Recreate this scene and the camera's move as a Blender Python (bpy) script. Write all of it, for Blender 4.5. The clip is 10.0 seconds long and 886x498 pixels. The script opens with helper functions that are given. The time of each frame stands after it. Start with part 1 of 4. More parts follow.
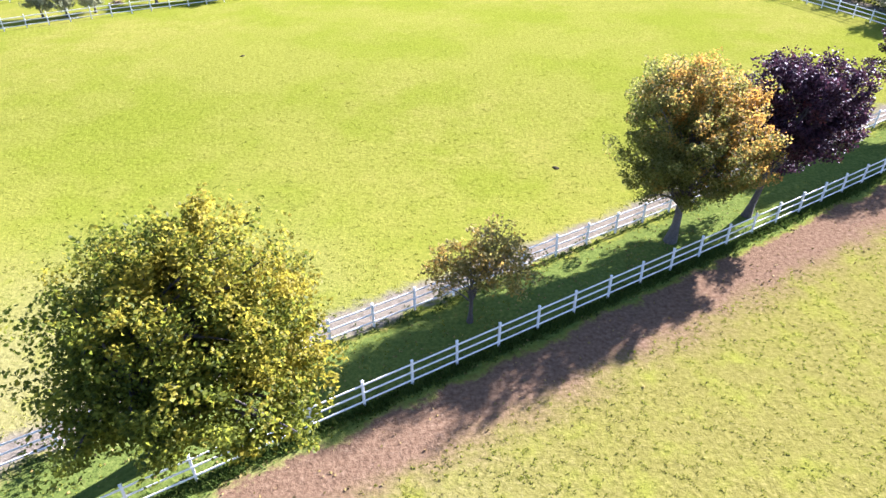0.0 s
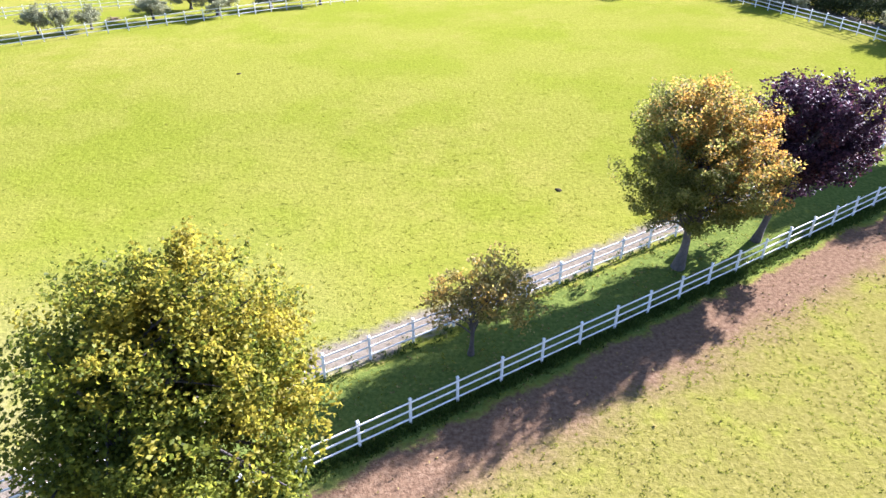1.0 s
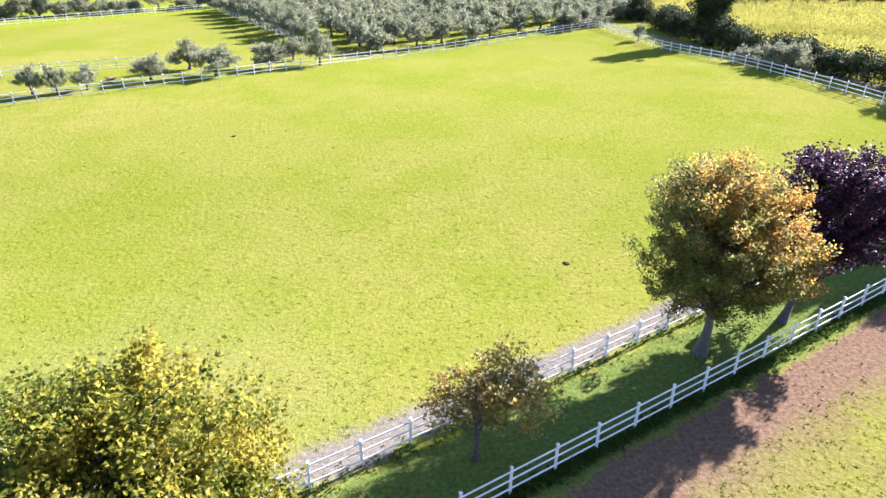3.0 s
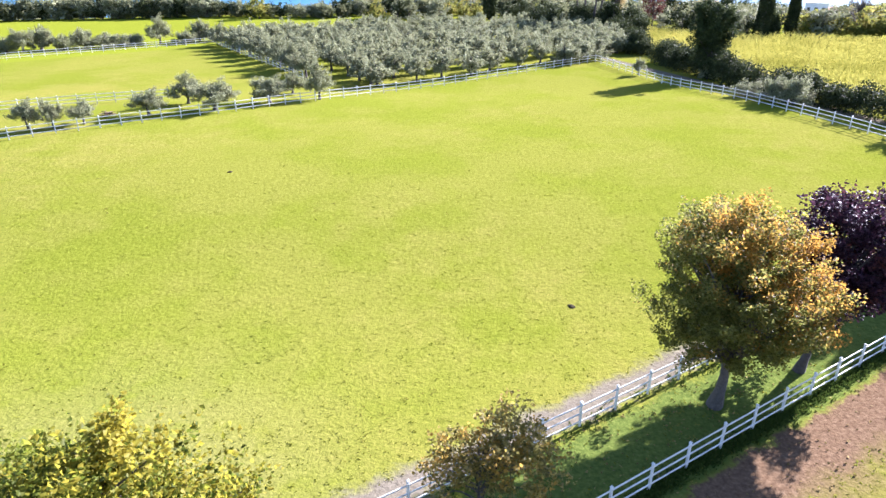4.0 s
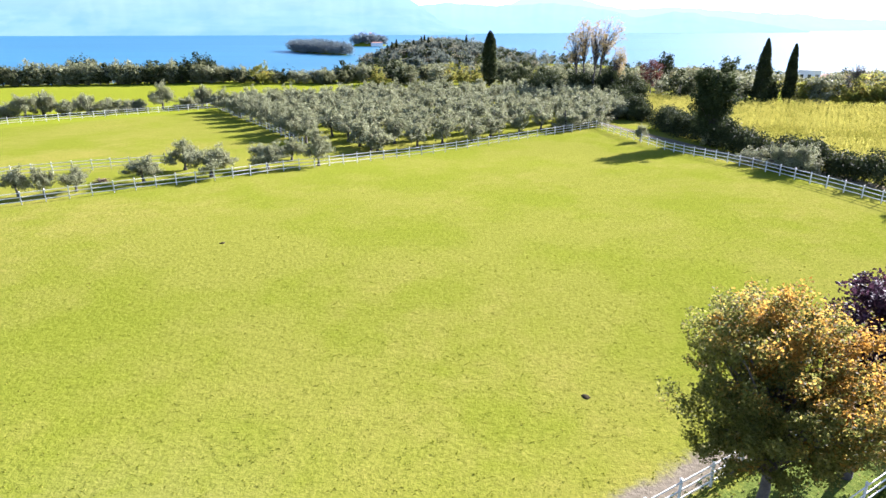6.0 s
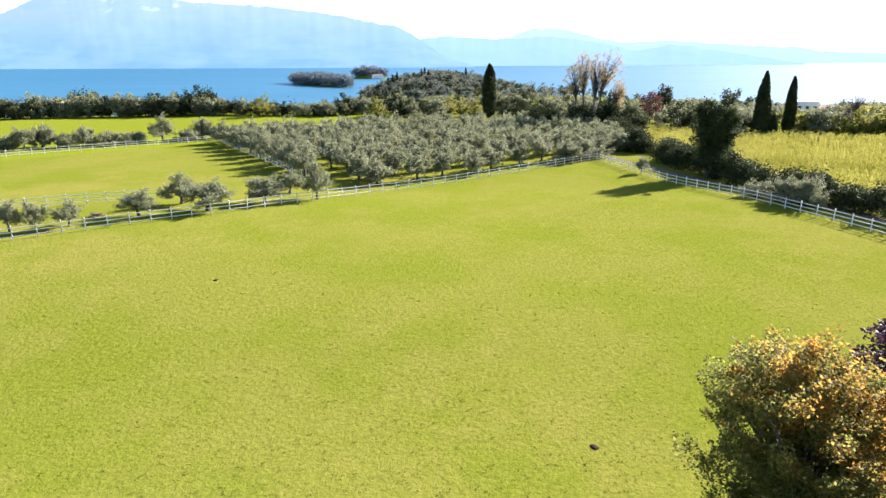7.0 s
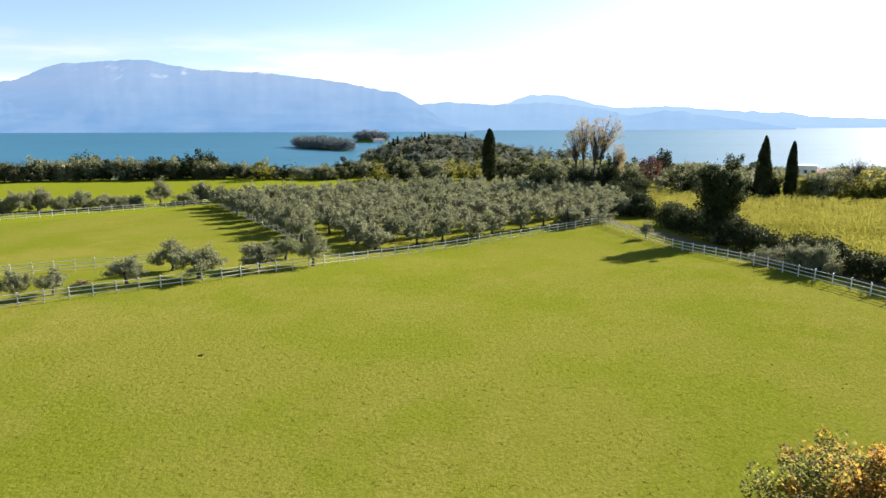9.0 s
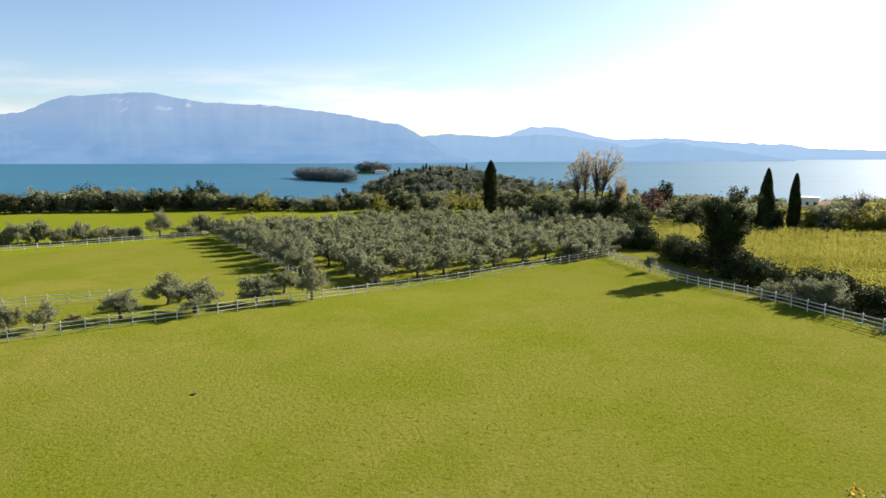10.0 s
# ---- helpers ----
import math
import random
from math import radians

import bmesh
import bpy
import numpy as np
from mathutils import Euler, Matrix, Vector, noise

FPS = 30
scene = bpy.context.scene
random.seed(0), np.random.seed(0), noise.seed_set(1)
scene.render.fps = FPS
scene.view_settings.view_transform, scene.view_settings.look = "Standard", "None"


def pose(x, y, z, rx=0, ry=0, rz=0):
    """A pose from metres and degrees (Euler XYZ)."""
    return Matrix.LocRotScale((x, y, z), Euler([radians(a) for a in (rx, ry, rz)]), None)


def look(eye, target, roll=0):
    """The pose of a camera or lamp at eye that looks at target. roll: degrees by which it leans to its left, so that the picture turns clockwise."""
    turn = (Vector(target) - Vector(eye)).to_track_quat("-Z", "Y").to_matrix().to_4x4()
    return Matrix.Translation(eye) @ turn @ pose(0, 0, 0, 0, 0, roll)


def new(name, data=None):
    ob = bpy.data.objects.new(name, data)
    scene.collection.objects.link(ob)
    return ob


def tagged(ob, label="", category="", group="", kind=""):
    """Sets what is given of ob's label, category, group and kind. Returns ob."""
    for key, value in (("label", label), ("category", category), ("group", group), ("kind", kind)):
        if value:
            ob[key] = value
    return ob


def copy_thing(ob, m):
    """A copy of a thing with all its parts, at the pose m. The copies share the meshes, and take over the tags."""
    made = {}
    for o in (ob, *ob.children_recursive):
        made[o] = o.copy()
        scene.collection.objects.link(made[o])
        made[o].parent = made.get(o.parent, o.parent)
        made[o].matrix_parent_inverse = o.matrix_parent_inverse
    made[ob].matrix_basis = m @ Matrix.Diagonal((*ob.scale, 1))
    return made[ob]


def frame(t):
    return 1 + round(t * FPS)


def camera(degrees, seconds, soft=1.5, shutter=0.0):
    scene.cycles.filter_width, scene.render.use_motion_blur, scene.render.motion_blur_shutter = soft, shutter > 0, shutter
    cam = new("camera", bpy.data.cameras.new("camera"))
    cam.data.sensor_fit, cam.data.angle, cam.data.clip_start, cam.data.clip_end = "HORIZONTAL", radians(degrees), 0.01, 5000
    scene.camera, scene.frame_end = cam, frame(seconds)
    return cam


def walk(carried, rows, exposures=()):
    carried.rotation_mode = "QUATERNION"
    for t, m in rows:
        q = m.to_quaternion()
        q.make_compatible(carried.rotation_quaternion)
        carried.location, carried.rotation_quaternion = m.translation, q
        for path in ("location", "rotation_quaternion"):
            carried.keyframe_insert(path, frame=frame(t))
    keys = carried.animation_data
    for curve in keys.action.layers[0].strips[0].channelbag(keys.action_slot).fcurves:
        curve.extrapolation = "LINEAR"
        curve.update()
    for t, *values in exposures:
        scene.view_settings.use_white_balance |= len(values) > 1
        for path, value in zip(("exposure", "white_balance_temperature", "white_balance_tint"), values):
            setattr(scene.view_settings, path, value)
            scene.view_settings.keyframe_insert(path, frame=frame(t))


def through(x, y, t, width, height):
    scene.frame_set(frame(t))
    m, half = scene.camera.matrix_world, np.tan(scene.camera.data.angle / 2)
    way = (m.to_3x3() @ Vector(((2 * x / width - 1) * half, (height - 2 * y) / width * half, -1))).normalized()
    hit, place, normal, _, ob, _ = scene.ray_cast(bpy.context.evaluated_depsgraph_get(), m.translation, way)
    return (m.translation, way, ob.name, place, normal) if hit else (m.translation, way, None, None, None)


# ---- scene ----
cam = camera(69.8, 10.0)
PATH = [
    (0, (0.353, 1.776, 18.889), (0.398, 3.448, 17.792), -0.67),
    (0.5, (0.352, 2.473, 18.857), (0.400, 4.156, 17.776), -0.64),
    (1, (0.363, 3.158, 18.853), (0.412, 4.852, 17.790), -0.58),
    (1.5, (0.377, 3.850, 18.859), (0.427, 5.559, 17.821), -0.48),
    (2, (0.349, 4.589, 18.852), (0.402, 6.318, 17.848), -0.43),
    (2.5, (0.347, 5.339, 18.861), (0.402, 7.090, 17.896), -0.35),
    (4, (0.395, 7.695, 18.885), (0.454, 9.509, 18.044), -0.26),
    (4.5, (0.373, 8.449, 18.907), (0.433, 10.282, 18.108), -0.23),
    (5, (0.341, 9.162, 18.963), (0.402, 11.012, 18.206), -0.22),
    (5.5, (0.309, 9.862, 18.984), (0.372, 11.730, 18.271), -0.12),
    (7, (0.401, 12.195, 19.084), (0.465, 14.108, 18.504), -0.22),
    (7.5, (0.401, 12.941, 19.106), (0.467, 14.868, 18.572), -0.23),
    (8, (0.407, 13.643, 19.122), (0.473, 15.582, 18.635), -0.15),
    (8.5, (0.441, 14.343, 19.143), (0.507, 16.293, 18.702), -0.16),
    (9, (0.429, 15.084, 19.171), (0.496, 17.043, 18.777), -0.16),
    (9.5, (0.452, 15.762, 19.216), (0.518, 17.731, 18.869), -0.15),
    (10, (0.500, 16.425, 19.272), (0.564, 18.401, 18.973), -0.11),
]

WALK = [(t, look(eye, aim, lean)) for t, eye, aim, lean in PATH]
EXPOSURES = [(0.0, 3.04, 5350, 28), (2.5, 3.02, 5350, 28), (4.0, 2.93, 5380, 27), (5.5, 2.82, 5500, 25), (7.0, 2.50, 5850, 19), (8.5, 2.08, 6200, 14), (10.0, 1.68, 6400, 12)]
walk(cam, WALK, EXPOSURES)

# ---- daylight ----
SUN_TURN, SUN_UP = radians(54.5), radians(25.5)
SUN_WAY = Vector((math.sin(SUN_TURN) * math.cos(SUN_UP), math.cos(SUN_TURN) * math.cos(SUN_UP), math.sin(SUN_UP)))
world = bpy.data.worlds.new("world")
scene.world = world
world.use_nodes = True
wn = world.node_tree
sky = wn.nodes.new("ShaderNodeTexSky")
sky.sky_type = "NISHITA"
sky.sun_disc = False
sky.sun_elevation, sky.sun_rotation = SUN_UP, SUN_TURN
sky.air_density, sky.dust_density, sky.ozone_density = 0.9, 0.7, 2.0
wn.nodes["Background"].inputs["Strength"].default_value = 0.055
# thin cloud low over the horizon: the sky's own brightness without its blue
sky_way = wn.nodes.new("ShaderNodeTexCoord")
sky_split = wn.nodes.new("ShaderNodeSeparateXYZ")
wn.links.new(sky_way.outputs["Generated"], sky_split.inputs[0])
flatten = wn.nodes.new("ShaderNodeMapping")
flatten.inputs["Scale"].default_value = (2.2, 2.2, 16.0)
wn.links.new(sky_way.outputs["Generated"], flatten.inputs["Vector"])
wisps = wn.nodes.new("ShaderNodeTexNoise")
wisps.inputs["Scale"].default_value, wisps.inputs["Detail"].default_value, wisps.inputs["Roughness"].default_value = 1.4, 5.0, 0.55
wn.links.new(flatten.outputs[0], wisps.inputs["Vector"])
cover, band, veil_amount = (wn.nodes.new(k) for k in ("ShaderNodeMapRange", "ShaderNodeMapRange", "ShaderNodeMath"))
for node, low, high, a, b in ((cover, 0.42, 0.66, 0.0, 1.0), (band, 0.07, 0.15, 0.8, 0.0)):
    node.interpolation_type = "SMOOTHSTEP"
    for slot, value in zip(node.inputs[1:5], (low, high, a, b)):
        slot.default_value = value
wn.links.new(wisps.outputs["Fac"], cover.inputs["Value"])
wn.links.new(sky_split.outputs["Z"], band.inputs["Value"])
veil_amount.operation = "MULTIPLY"
wn.links.new(cover.outputs["Result"], veil_amount.inputs[0])
wn.links.new(band.outputs["Result"], veil_amount.inputs[1])
grey = wn.nodes.new("ShaderNodeRGBToBW")
wn.links.new(sky.outputs[0], grey.inputs[0])
lift = wn.nodes.new("ShaderNodeMath")
lift.operation = "MULTIPLY"
lift.inputs[1].default_value = 1.3
wn.links.new(grey.outputs[0], lift.inputs[0])
clouded = wn.nodes.new("ShaderNodeMix")
clouded.data_type = "RGBA"
wn.links.new(veil_amount.outputs[0], clouded.inputs[0])
wn.links.new(sky.outputs[0], clouded.inputs[6])
wn.links.new(lift.outputs[0], clouded.inputs[7])
wn.links.new(clouded.outputs[2], wn.nodes["Background"].inputs[0])
sun_data = bpy.data.lights.new("sun", "SUN")
sun_data.energy, sun_data.angle, sun_data.color = 5.0, radians(0.6), (1.0, 0.93, 0.82)
sun = new("sun", sun_data)
sun.matrix_world = look(SUN_WAY * 300, (0, 0, 0))


# ---- materials ----
class Nodes:
    """A node material under construction."""

    def __init__(self, name):
        self.mat = bpy.data.materials.new(name)
        self.mat.use_nodes = True
        self.tree = self.mat.node_tree
        self.bsdf = self.tree.nodes["Principled BSDF"]
        self.out = self.tree.nodes["Material Output"]

    def add(self, kind, **values):
        node = self.tree.nodes.new(kind)
        for key, value in values.items():
            if key in node.inputs:
                node.inputs[key].default_value = value
        return node

    def link(self, a, b):
        self.tree.links.new(a, b)

    def place(self):
        return self.add("ShaderNodeTexCoord").outputs["Object"]

    def noise(self, scale, detail=4.0, rough=0.55, where=None):
        node = self.add("ShaderNodeTexNoise", Scale=scale, Detail=detail, Roughness=rough)
        self.link(where if where else self.place(), node.inputs["Vector"])
        return node.outputs["Fac"]

    def ramp(self, fac, stops):
        node = self.add("ShaderNodeValToRGB")
        while len(node.color_ramp.elements) < len(stops):
            node.color_ramp.elements.new(0.5)
        for el, (at, colour) in zip(node.color_ramp.elements, stops):
            el.position = at
            el.color = (*colour, 1)
        self.link(fac, node.inputs["Fac"])
        return node.outputs["Color"]

    def math(self, how, a, b=0.0, c=0.0, clamp=False):
        node = self.add("ShaderNodeMath")
        node.operation, node.use_clamp = how, clamp
        for slot, value in zip(node.inputs, (a, b, c)):
            if isinstance(value, (int, float)):
                slot.default_value = value
            else:
                self.link(value, slot)
        return node.outputs[0]

    def smooth(self, value, low, high):
        node = self.add("ShaderNodeMapRange")
        node.interpolation_type = "SMOOTHSTEP"
        node.inputs["From Min"].default_value, node.inputs["From Max"].default_value = low, high
        self.link(value, node.inputs["Value"])
        return node.outputs["Result"]

    def mix(self, fac, a, b, how="MIX"):
        node = self.tree.nodes.new("ShaderNodeMix")
        node.data_type, node.blend_type = "RGBA", how
        for slot, value in ((node.inputs[0], fac), (node.inputs[6], a), (node.inputs[7], b)):
            if isinstance(value, (int, float)):
                slot.default_value = value
            elif isinstance(value, tuple):
                slot.default_value = (*value, 1)
            else:
                self.link(value, slot)
        return node.outputs[2]

    def bump(self, height, strength, distance):
        node = self.add("ShaderNodeBump", Strength=strength, Distance=distance)
        self.link(height, node.inputs["Height"])
        self.link(node.outputs[0], self.bsdf.inputs["Normal"])
        return node.outputs[0]

    def set(self, **values):
        for key, value in values.items():
            slot = self.bsdf.inputs[key.replace("_", " ")]
            if isinstance(value, (int, float)):
                slot.default_value = value
            elif isinstance(value, tuple):
                slot.default_value = (*value, 1)
            else:
                self.link(value, slot)
        return self


# the rows of trees and fences of the lane run along ALONG; ACROSS counts metres over to the paddock
ALONG, ACROSS = Vector((0.868, 0.497, 0)), Vector((-0.497, 0.868, 0))


def lane(s, n, z=0.0):
    return ALONG * s + ACROSS * n + Vector((0, 0, z))


def ground_material():
    m = Nodes("meadow")
    where = m.place()
    sep = m.add("ShaderNodeSeparateXYZ")
    m.link(where, sep.inputs[0])
    x, y = sep.outputs["X"], sep.outputs["Y"]
    across = m.math("ADD", m.math("MULTIPLY", x, ACROSS.x), m.math("MULTIPLY", y, ACROSS.y))
    broad, middle, fine = m.noise(0.035, 3, 0.5, where), m.noise(0.55, 4, 0.6, where), m.noise(5.0, 4, 0.65, where)
    grass = m.ramp(fine, [(0.2, (0.0779, 0.084, 0.0112)), (0.5, (0.1305, 0.133, 0.0182)), (0.8, (0.1811, 0.174, 0.0311))])
    dry = m.ramp(fine, [(0.3, (0.1106, 0.103, 0.0164)), (0.55, (0.1642, 0.151, 0.0285)), (0.75, (0.2105, 0.182, 0.0449))])
    col = m.mix(m.smooth(m.math("ADD", m.math("MULTIPLY", broad, 0.6), m.math("MULTIPLY", middle, 0.4)), 0.46, 0.68), grass, dry)
    parched = m.ramp(fine, [(0.3, (0.0814, 0.0731, 0.0145)), (0.55, (0.1256, 0.1101, 0.0275)), (0.75, (0.1680, 0.1419, 0.0471))])
    poor = m.math("MULTIPLY", m.math("SUBTRACT", 1.0, m.smooth(across, 13.0, 16.0)), m.smooth(middle, 0.25, 0.55))
    col = m.mix(m.math("MULTIPLY", poor, 0.85), col, parched)
    fresh = m.math("MULTIPLY", m.smooth(m.noise(0.075, 5, 0.62, where), 0.42, 0.62), m.smooth(across, 15.0, 20.0))
    col = m.mix(m.math("MULTIPLY", fresh, 0.7), col, m.ramp(fine, [(0.2, (0.0611, 0.080, 0.0053)), (0.5, (0.1032, 0.122, 0.0086)), (0.8, (0.1453, 0.158, 0.0146))]))
    # dry grass round the broad maple
    along = m.math("ADD", m.math("MULTIPLY", x, ALONG.x), m.math("MULTIPLY", y, ALONG.y))
    thirsty = m.math("MULTIPLY", m.math("SUBTRACT", 1.0, m.smooth(along, -1.0, 15.0)), m.math("SUBTRACT", 1.0, m.smooth(across, 26.0, 42.0)))
    col = m.mix(m.math("MULTIPLY", m.math("MULTIPLY", thirsty, m.smooth(middle, 0.25, 0.5)), 0.8), col, m.ramp(fine, [(0.3, (0.120, 0.108, 0.034)), (0.55, (0.172, 0.154, 0.056)), (0.75, (0.22, 0.196, 0.085))]))
    # worn earth beside the fences
    edge = m.math("ADD", across, m.math("MULTIPLY", m.math("SUBTRACT", middle, 0.5), 2.2))
    edge = m.math("ADD", edge, m.math("MULTIPLY", m.math("SUBTRACT", fine, 0.5), 0.9))
    earth = m.ramp(fine, [(0.3, (0.070, 0.043, 0.024)), (0.55, (0.120, 0.077, 0.044)), (0.75, (0.172, 0.121, 0.074))])
    track = m.math("MULTIPLY", m.smooth(edge, 12.7, 15.3), m.math("SUBTRACT", 1.0, m.smooth(edge, 16.9, 17.4)))
    col = m.mix(track, col, earth)
    pale = m.ramp(fine, [(0.3, (0.094, 0.078, 0.056)), (0.6, (0.146, 0.124, 0.092))])
    worn = m.math("MULTIPLY", m.smooth(edge, 22.0, 22.5), m.math("SUBTRACT", 1.0, m.smooth(edge, 23.5, 24.5)))
    col = m.mix(m.math("MULTIPLY", worn, 0.95), col, pale)
    # slightly greener grass between the fences, darkened to carry the trees' shade
    shaded_green = m.ramp(fine, [(0.3, (0.046, 0.066, 0.013)), (0.55, (0.084, 0.107, 0.021)), (0.75, (0.130, 0.143, 0.034))])
    strip = m.math("MULTIPLY", m.smooth(edge, 17.0, 17.6), m.math("SUBTRACT", 1.0, m.smooth(edge, 21.4, 22.1)))
    col = m.mix(strip, col, shaded_green)
    # pale lane beside the hedge
    off = m.math("ADD", m.math("MULTIPLY", m.math("SUBTRACT", x, 36.6), 0.958), m.math("MULTIPLY", m.math("SUBTRACT", y, 103.8), 0.286))
    off = m.math("ADD", off, m.math("MULTIPLY", m.math("SUBTRACT", middle, 0.5), 0.8))
    way = m.math("MULTIPLY", m.smooth(off, 4.4, 5.0), m.math("SUBTRACT", 1.0, m.smooth(off, 6.4, 7.0)))
    way = m.math("MULTIPLY", way, m.math("SUBTRACT", 1.0, m.smooth(y, 142.0, 152.0)))
    col = m.mix(m.math("MULTIPLY", way, 0.9), col, pale)
    # fresh sown field above the meadow
    young = m.math("MULTIPLY", m.smooth(m.math("SUBTRACT", y, m.math("MULTIPLY", x, 0.803)), 191.1, 192.6), m.math("SUBTRACT", 1.0, m.smooth(x, -13.0, -11.5)))
    col = m.mix(young, col, m.ramp(fine, [(0.3, (0.10, 0.118, 0.008)), (0.7, (0.155, 0.170, 0.014))]))
    m.set(Base_Color=col, Roughness=1.0, Specular_IOR_Level=0.0)
    height = m.math("ADD", m.math("MULTIPLY", m.noise(3.0, 5, 0.68, where), 1.0), m.math("MULTIPLY", m.noise(9.0, 3, 0.6, where), 0.45))
    m.bump(height, 0.45, 0.14)
    return m.mat


def leaf_material(name, dark, mid, light, accent=None, accent_from=0.55, patch=0.35, through=0.4, lift=None, gloss=0.02, vary=0.55, rough=0.6):
    """Leaves that differ one by one, in patches and, where lift is given, from its first to its second mark along a direction."""
    m = Nodes(name)
    alone = m.add("ShaderNodeNewGeometry").outputs["Random Per Island"]
    dark, light = (tuple(b + vary * (a - b) for a, b in zip(end, mid)) for end in (dark, light))
    col = m.ramp(alone, [(0.0, dark), (0.5, mid), (1.0, light)])
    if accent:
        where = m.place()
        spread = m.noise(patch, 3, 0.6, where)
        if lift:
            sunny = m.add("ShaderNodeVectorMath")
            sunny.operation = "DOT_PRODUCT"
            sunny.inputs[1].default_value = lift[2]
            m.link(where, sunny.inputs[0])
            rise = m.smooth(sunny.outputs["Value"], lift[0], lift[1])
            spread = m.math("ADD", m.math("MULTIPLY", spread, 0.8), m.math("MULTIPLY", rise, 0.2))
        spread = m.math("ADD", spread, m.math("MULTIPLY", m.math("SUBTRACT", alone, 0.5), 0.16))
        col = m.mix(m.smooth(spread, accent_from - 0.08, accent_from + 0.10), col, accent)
    m.set(Base_Color=col, Roughness=rough, Specular_IOR_Level=gloss)
    glow = m.add("ShaderNodeBsdfTranslucent")
    m.link(col, glow.inputs["Color"])
    both = m.add("ShaderNodeMixShader")
    both.inputs[0].default_value = through
    m.link(m.bsdf.outputs[0], both.inputs[1])
    m.link(glow.outputs[0], both.inputs[2])
    m.link(both.outputs[0], m.out.inputs["Surface"])
    return m.mat


def bark_material(name, dark, light):
    m = Nodes(name)
    n = m.noise(6.0, 6, 0.7)
    m.set(Base_Color=m.ramp(n, [(0.3, dark), (0.7, light)]), Roughness=0.9)
    m.bump(n, 0.8, 0.03)
    return m.mat


def plain_material(name, a, b, scale=3.0, rough=0.6, depth=0.01):
    m = Nodes(name)
    n = m.noise(scale, 5, 0.6)
    m.set(Base_Color=m.ramp(n, [(0.35, a), (0.7, b)]), Roughness=rough)
    m.bump(n, 0.4, depth)
    return m.mat


def water_material():
    m = Nodes("lake_water")
    where = m.place()
    squash = m.add("ShaderNodeMapping")
    squash.inputs["Scale"].default_value = (0.12, 1.0, 1.0)
    m.link(where, squash.inputs["Vector"])
    streak = m.noise(0.012, 4, 0.6, squash.outputs[0])
    m.set(Base_Color=m.ramp(streak, [(0.35, (0.010, 0.074, 0.116)), (0.65, (0.016, 0.096, 0.146))]), Roughness=0.45, IOR=1.33, Specular_IOR_Level=0.46)
    m.bump(m.noise(0.35, 3, 0.6, where), 0.35, 0.6)
    return m.mat


def painted_haze_material(name, low, high, bare, glow, top, scree=0.0):
    """Far rock and woods; kilometres of blue haze are painted on and glow."""
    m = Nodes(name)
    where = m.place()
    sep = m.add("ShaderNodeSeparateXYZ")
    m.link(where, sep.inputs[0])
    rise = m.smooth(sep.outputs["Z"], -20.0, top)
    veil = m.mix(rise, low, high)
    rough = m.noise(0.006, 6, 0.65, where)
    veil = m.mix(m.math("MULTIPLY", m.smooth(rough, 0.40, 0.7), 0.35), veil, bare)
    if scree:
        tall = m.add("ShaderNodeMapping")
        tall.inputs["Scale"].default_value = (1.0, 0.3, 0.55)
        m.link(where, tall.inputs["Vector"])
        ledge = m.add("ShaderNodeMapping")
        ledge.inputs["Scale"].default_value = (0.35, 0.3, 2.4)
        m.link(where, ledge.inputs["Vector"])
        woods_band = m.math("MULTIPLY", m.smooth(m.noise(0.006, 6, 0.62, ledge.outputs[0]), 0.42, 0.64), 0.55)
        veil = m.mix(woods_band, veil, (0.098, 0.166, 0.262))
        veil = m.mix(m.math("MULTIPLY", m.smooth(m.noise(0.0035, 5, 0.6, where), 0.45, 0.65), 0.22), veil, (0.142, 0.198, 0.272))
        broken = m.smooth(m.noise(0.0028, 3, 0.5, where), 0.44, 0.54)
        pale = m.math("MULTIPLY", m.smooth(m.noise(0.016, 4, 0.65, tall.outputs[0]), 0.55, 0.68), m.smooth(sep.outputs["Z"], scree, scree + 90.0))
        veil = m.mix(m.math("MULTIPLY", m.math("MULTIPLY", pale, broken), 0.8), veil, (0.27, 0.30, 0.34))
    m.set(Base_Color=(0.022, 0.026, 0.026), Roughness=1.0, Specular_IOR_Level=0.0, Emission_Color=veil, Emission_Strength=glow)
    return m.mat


MEADOW = ground_material()
BARK = bark_material("grey_bark", (0.042, 0.034, 0.025), (0.105, 0.088, 0.068))
BARK_DARK = bark_material("dark_bark", (0.025, 0.02, 0.016), (0.075, 0.06, 0.048))
PAINT = plain_material("white_fence_paint", (0.51, 0.50, 0.44), (0.65, 0.64, 0.57), 2.5, 0.45, 0.003)
WATER = water_material()
# maple yellow is autumn colour, and also paints in the sunlit right and top
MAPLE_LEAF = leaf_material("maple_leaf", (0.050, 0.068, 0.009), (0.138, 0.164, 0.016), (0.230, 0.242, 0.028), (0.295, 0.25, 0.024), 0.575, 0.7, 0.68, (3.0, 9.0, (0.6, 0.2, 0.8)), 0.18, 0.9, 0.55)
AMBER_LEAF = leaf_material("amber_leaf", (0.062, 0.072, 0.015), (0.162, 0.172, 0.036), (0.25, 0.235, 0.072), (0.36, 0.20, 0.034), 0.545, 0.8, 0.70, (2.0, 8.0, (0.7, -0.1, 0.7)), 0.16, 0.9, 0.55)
PURPLE_LEAF = leaf_material("purple_leaf", (0.016, 0.008, 0.013), (0.036, 0.016, 0.025), (0.080, 0.040, 0.056), (0.095, 0.031, 0.029), 0.6, 0.5, 0.34, None, 0.10, 1.0, 0.55)
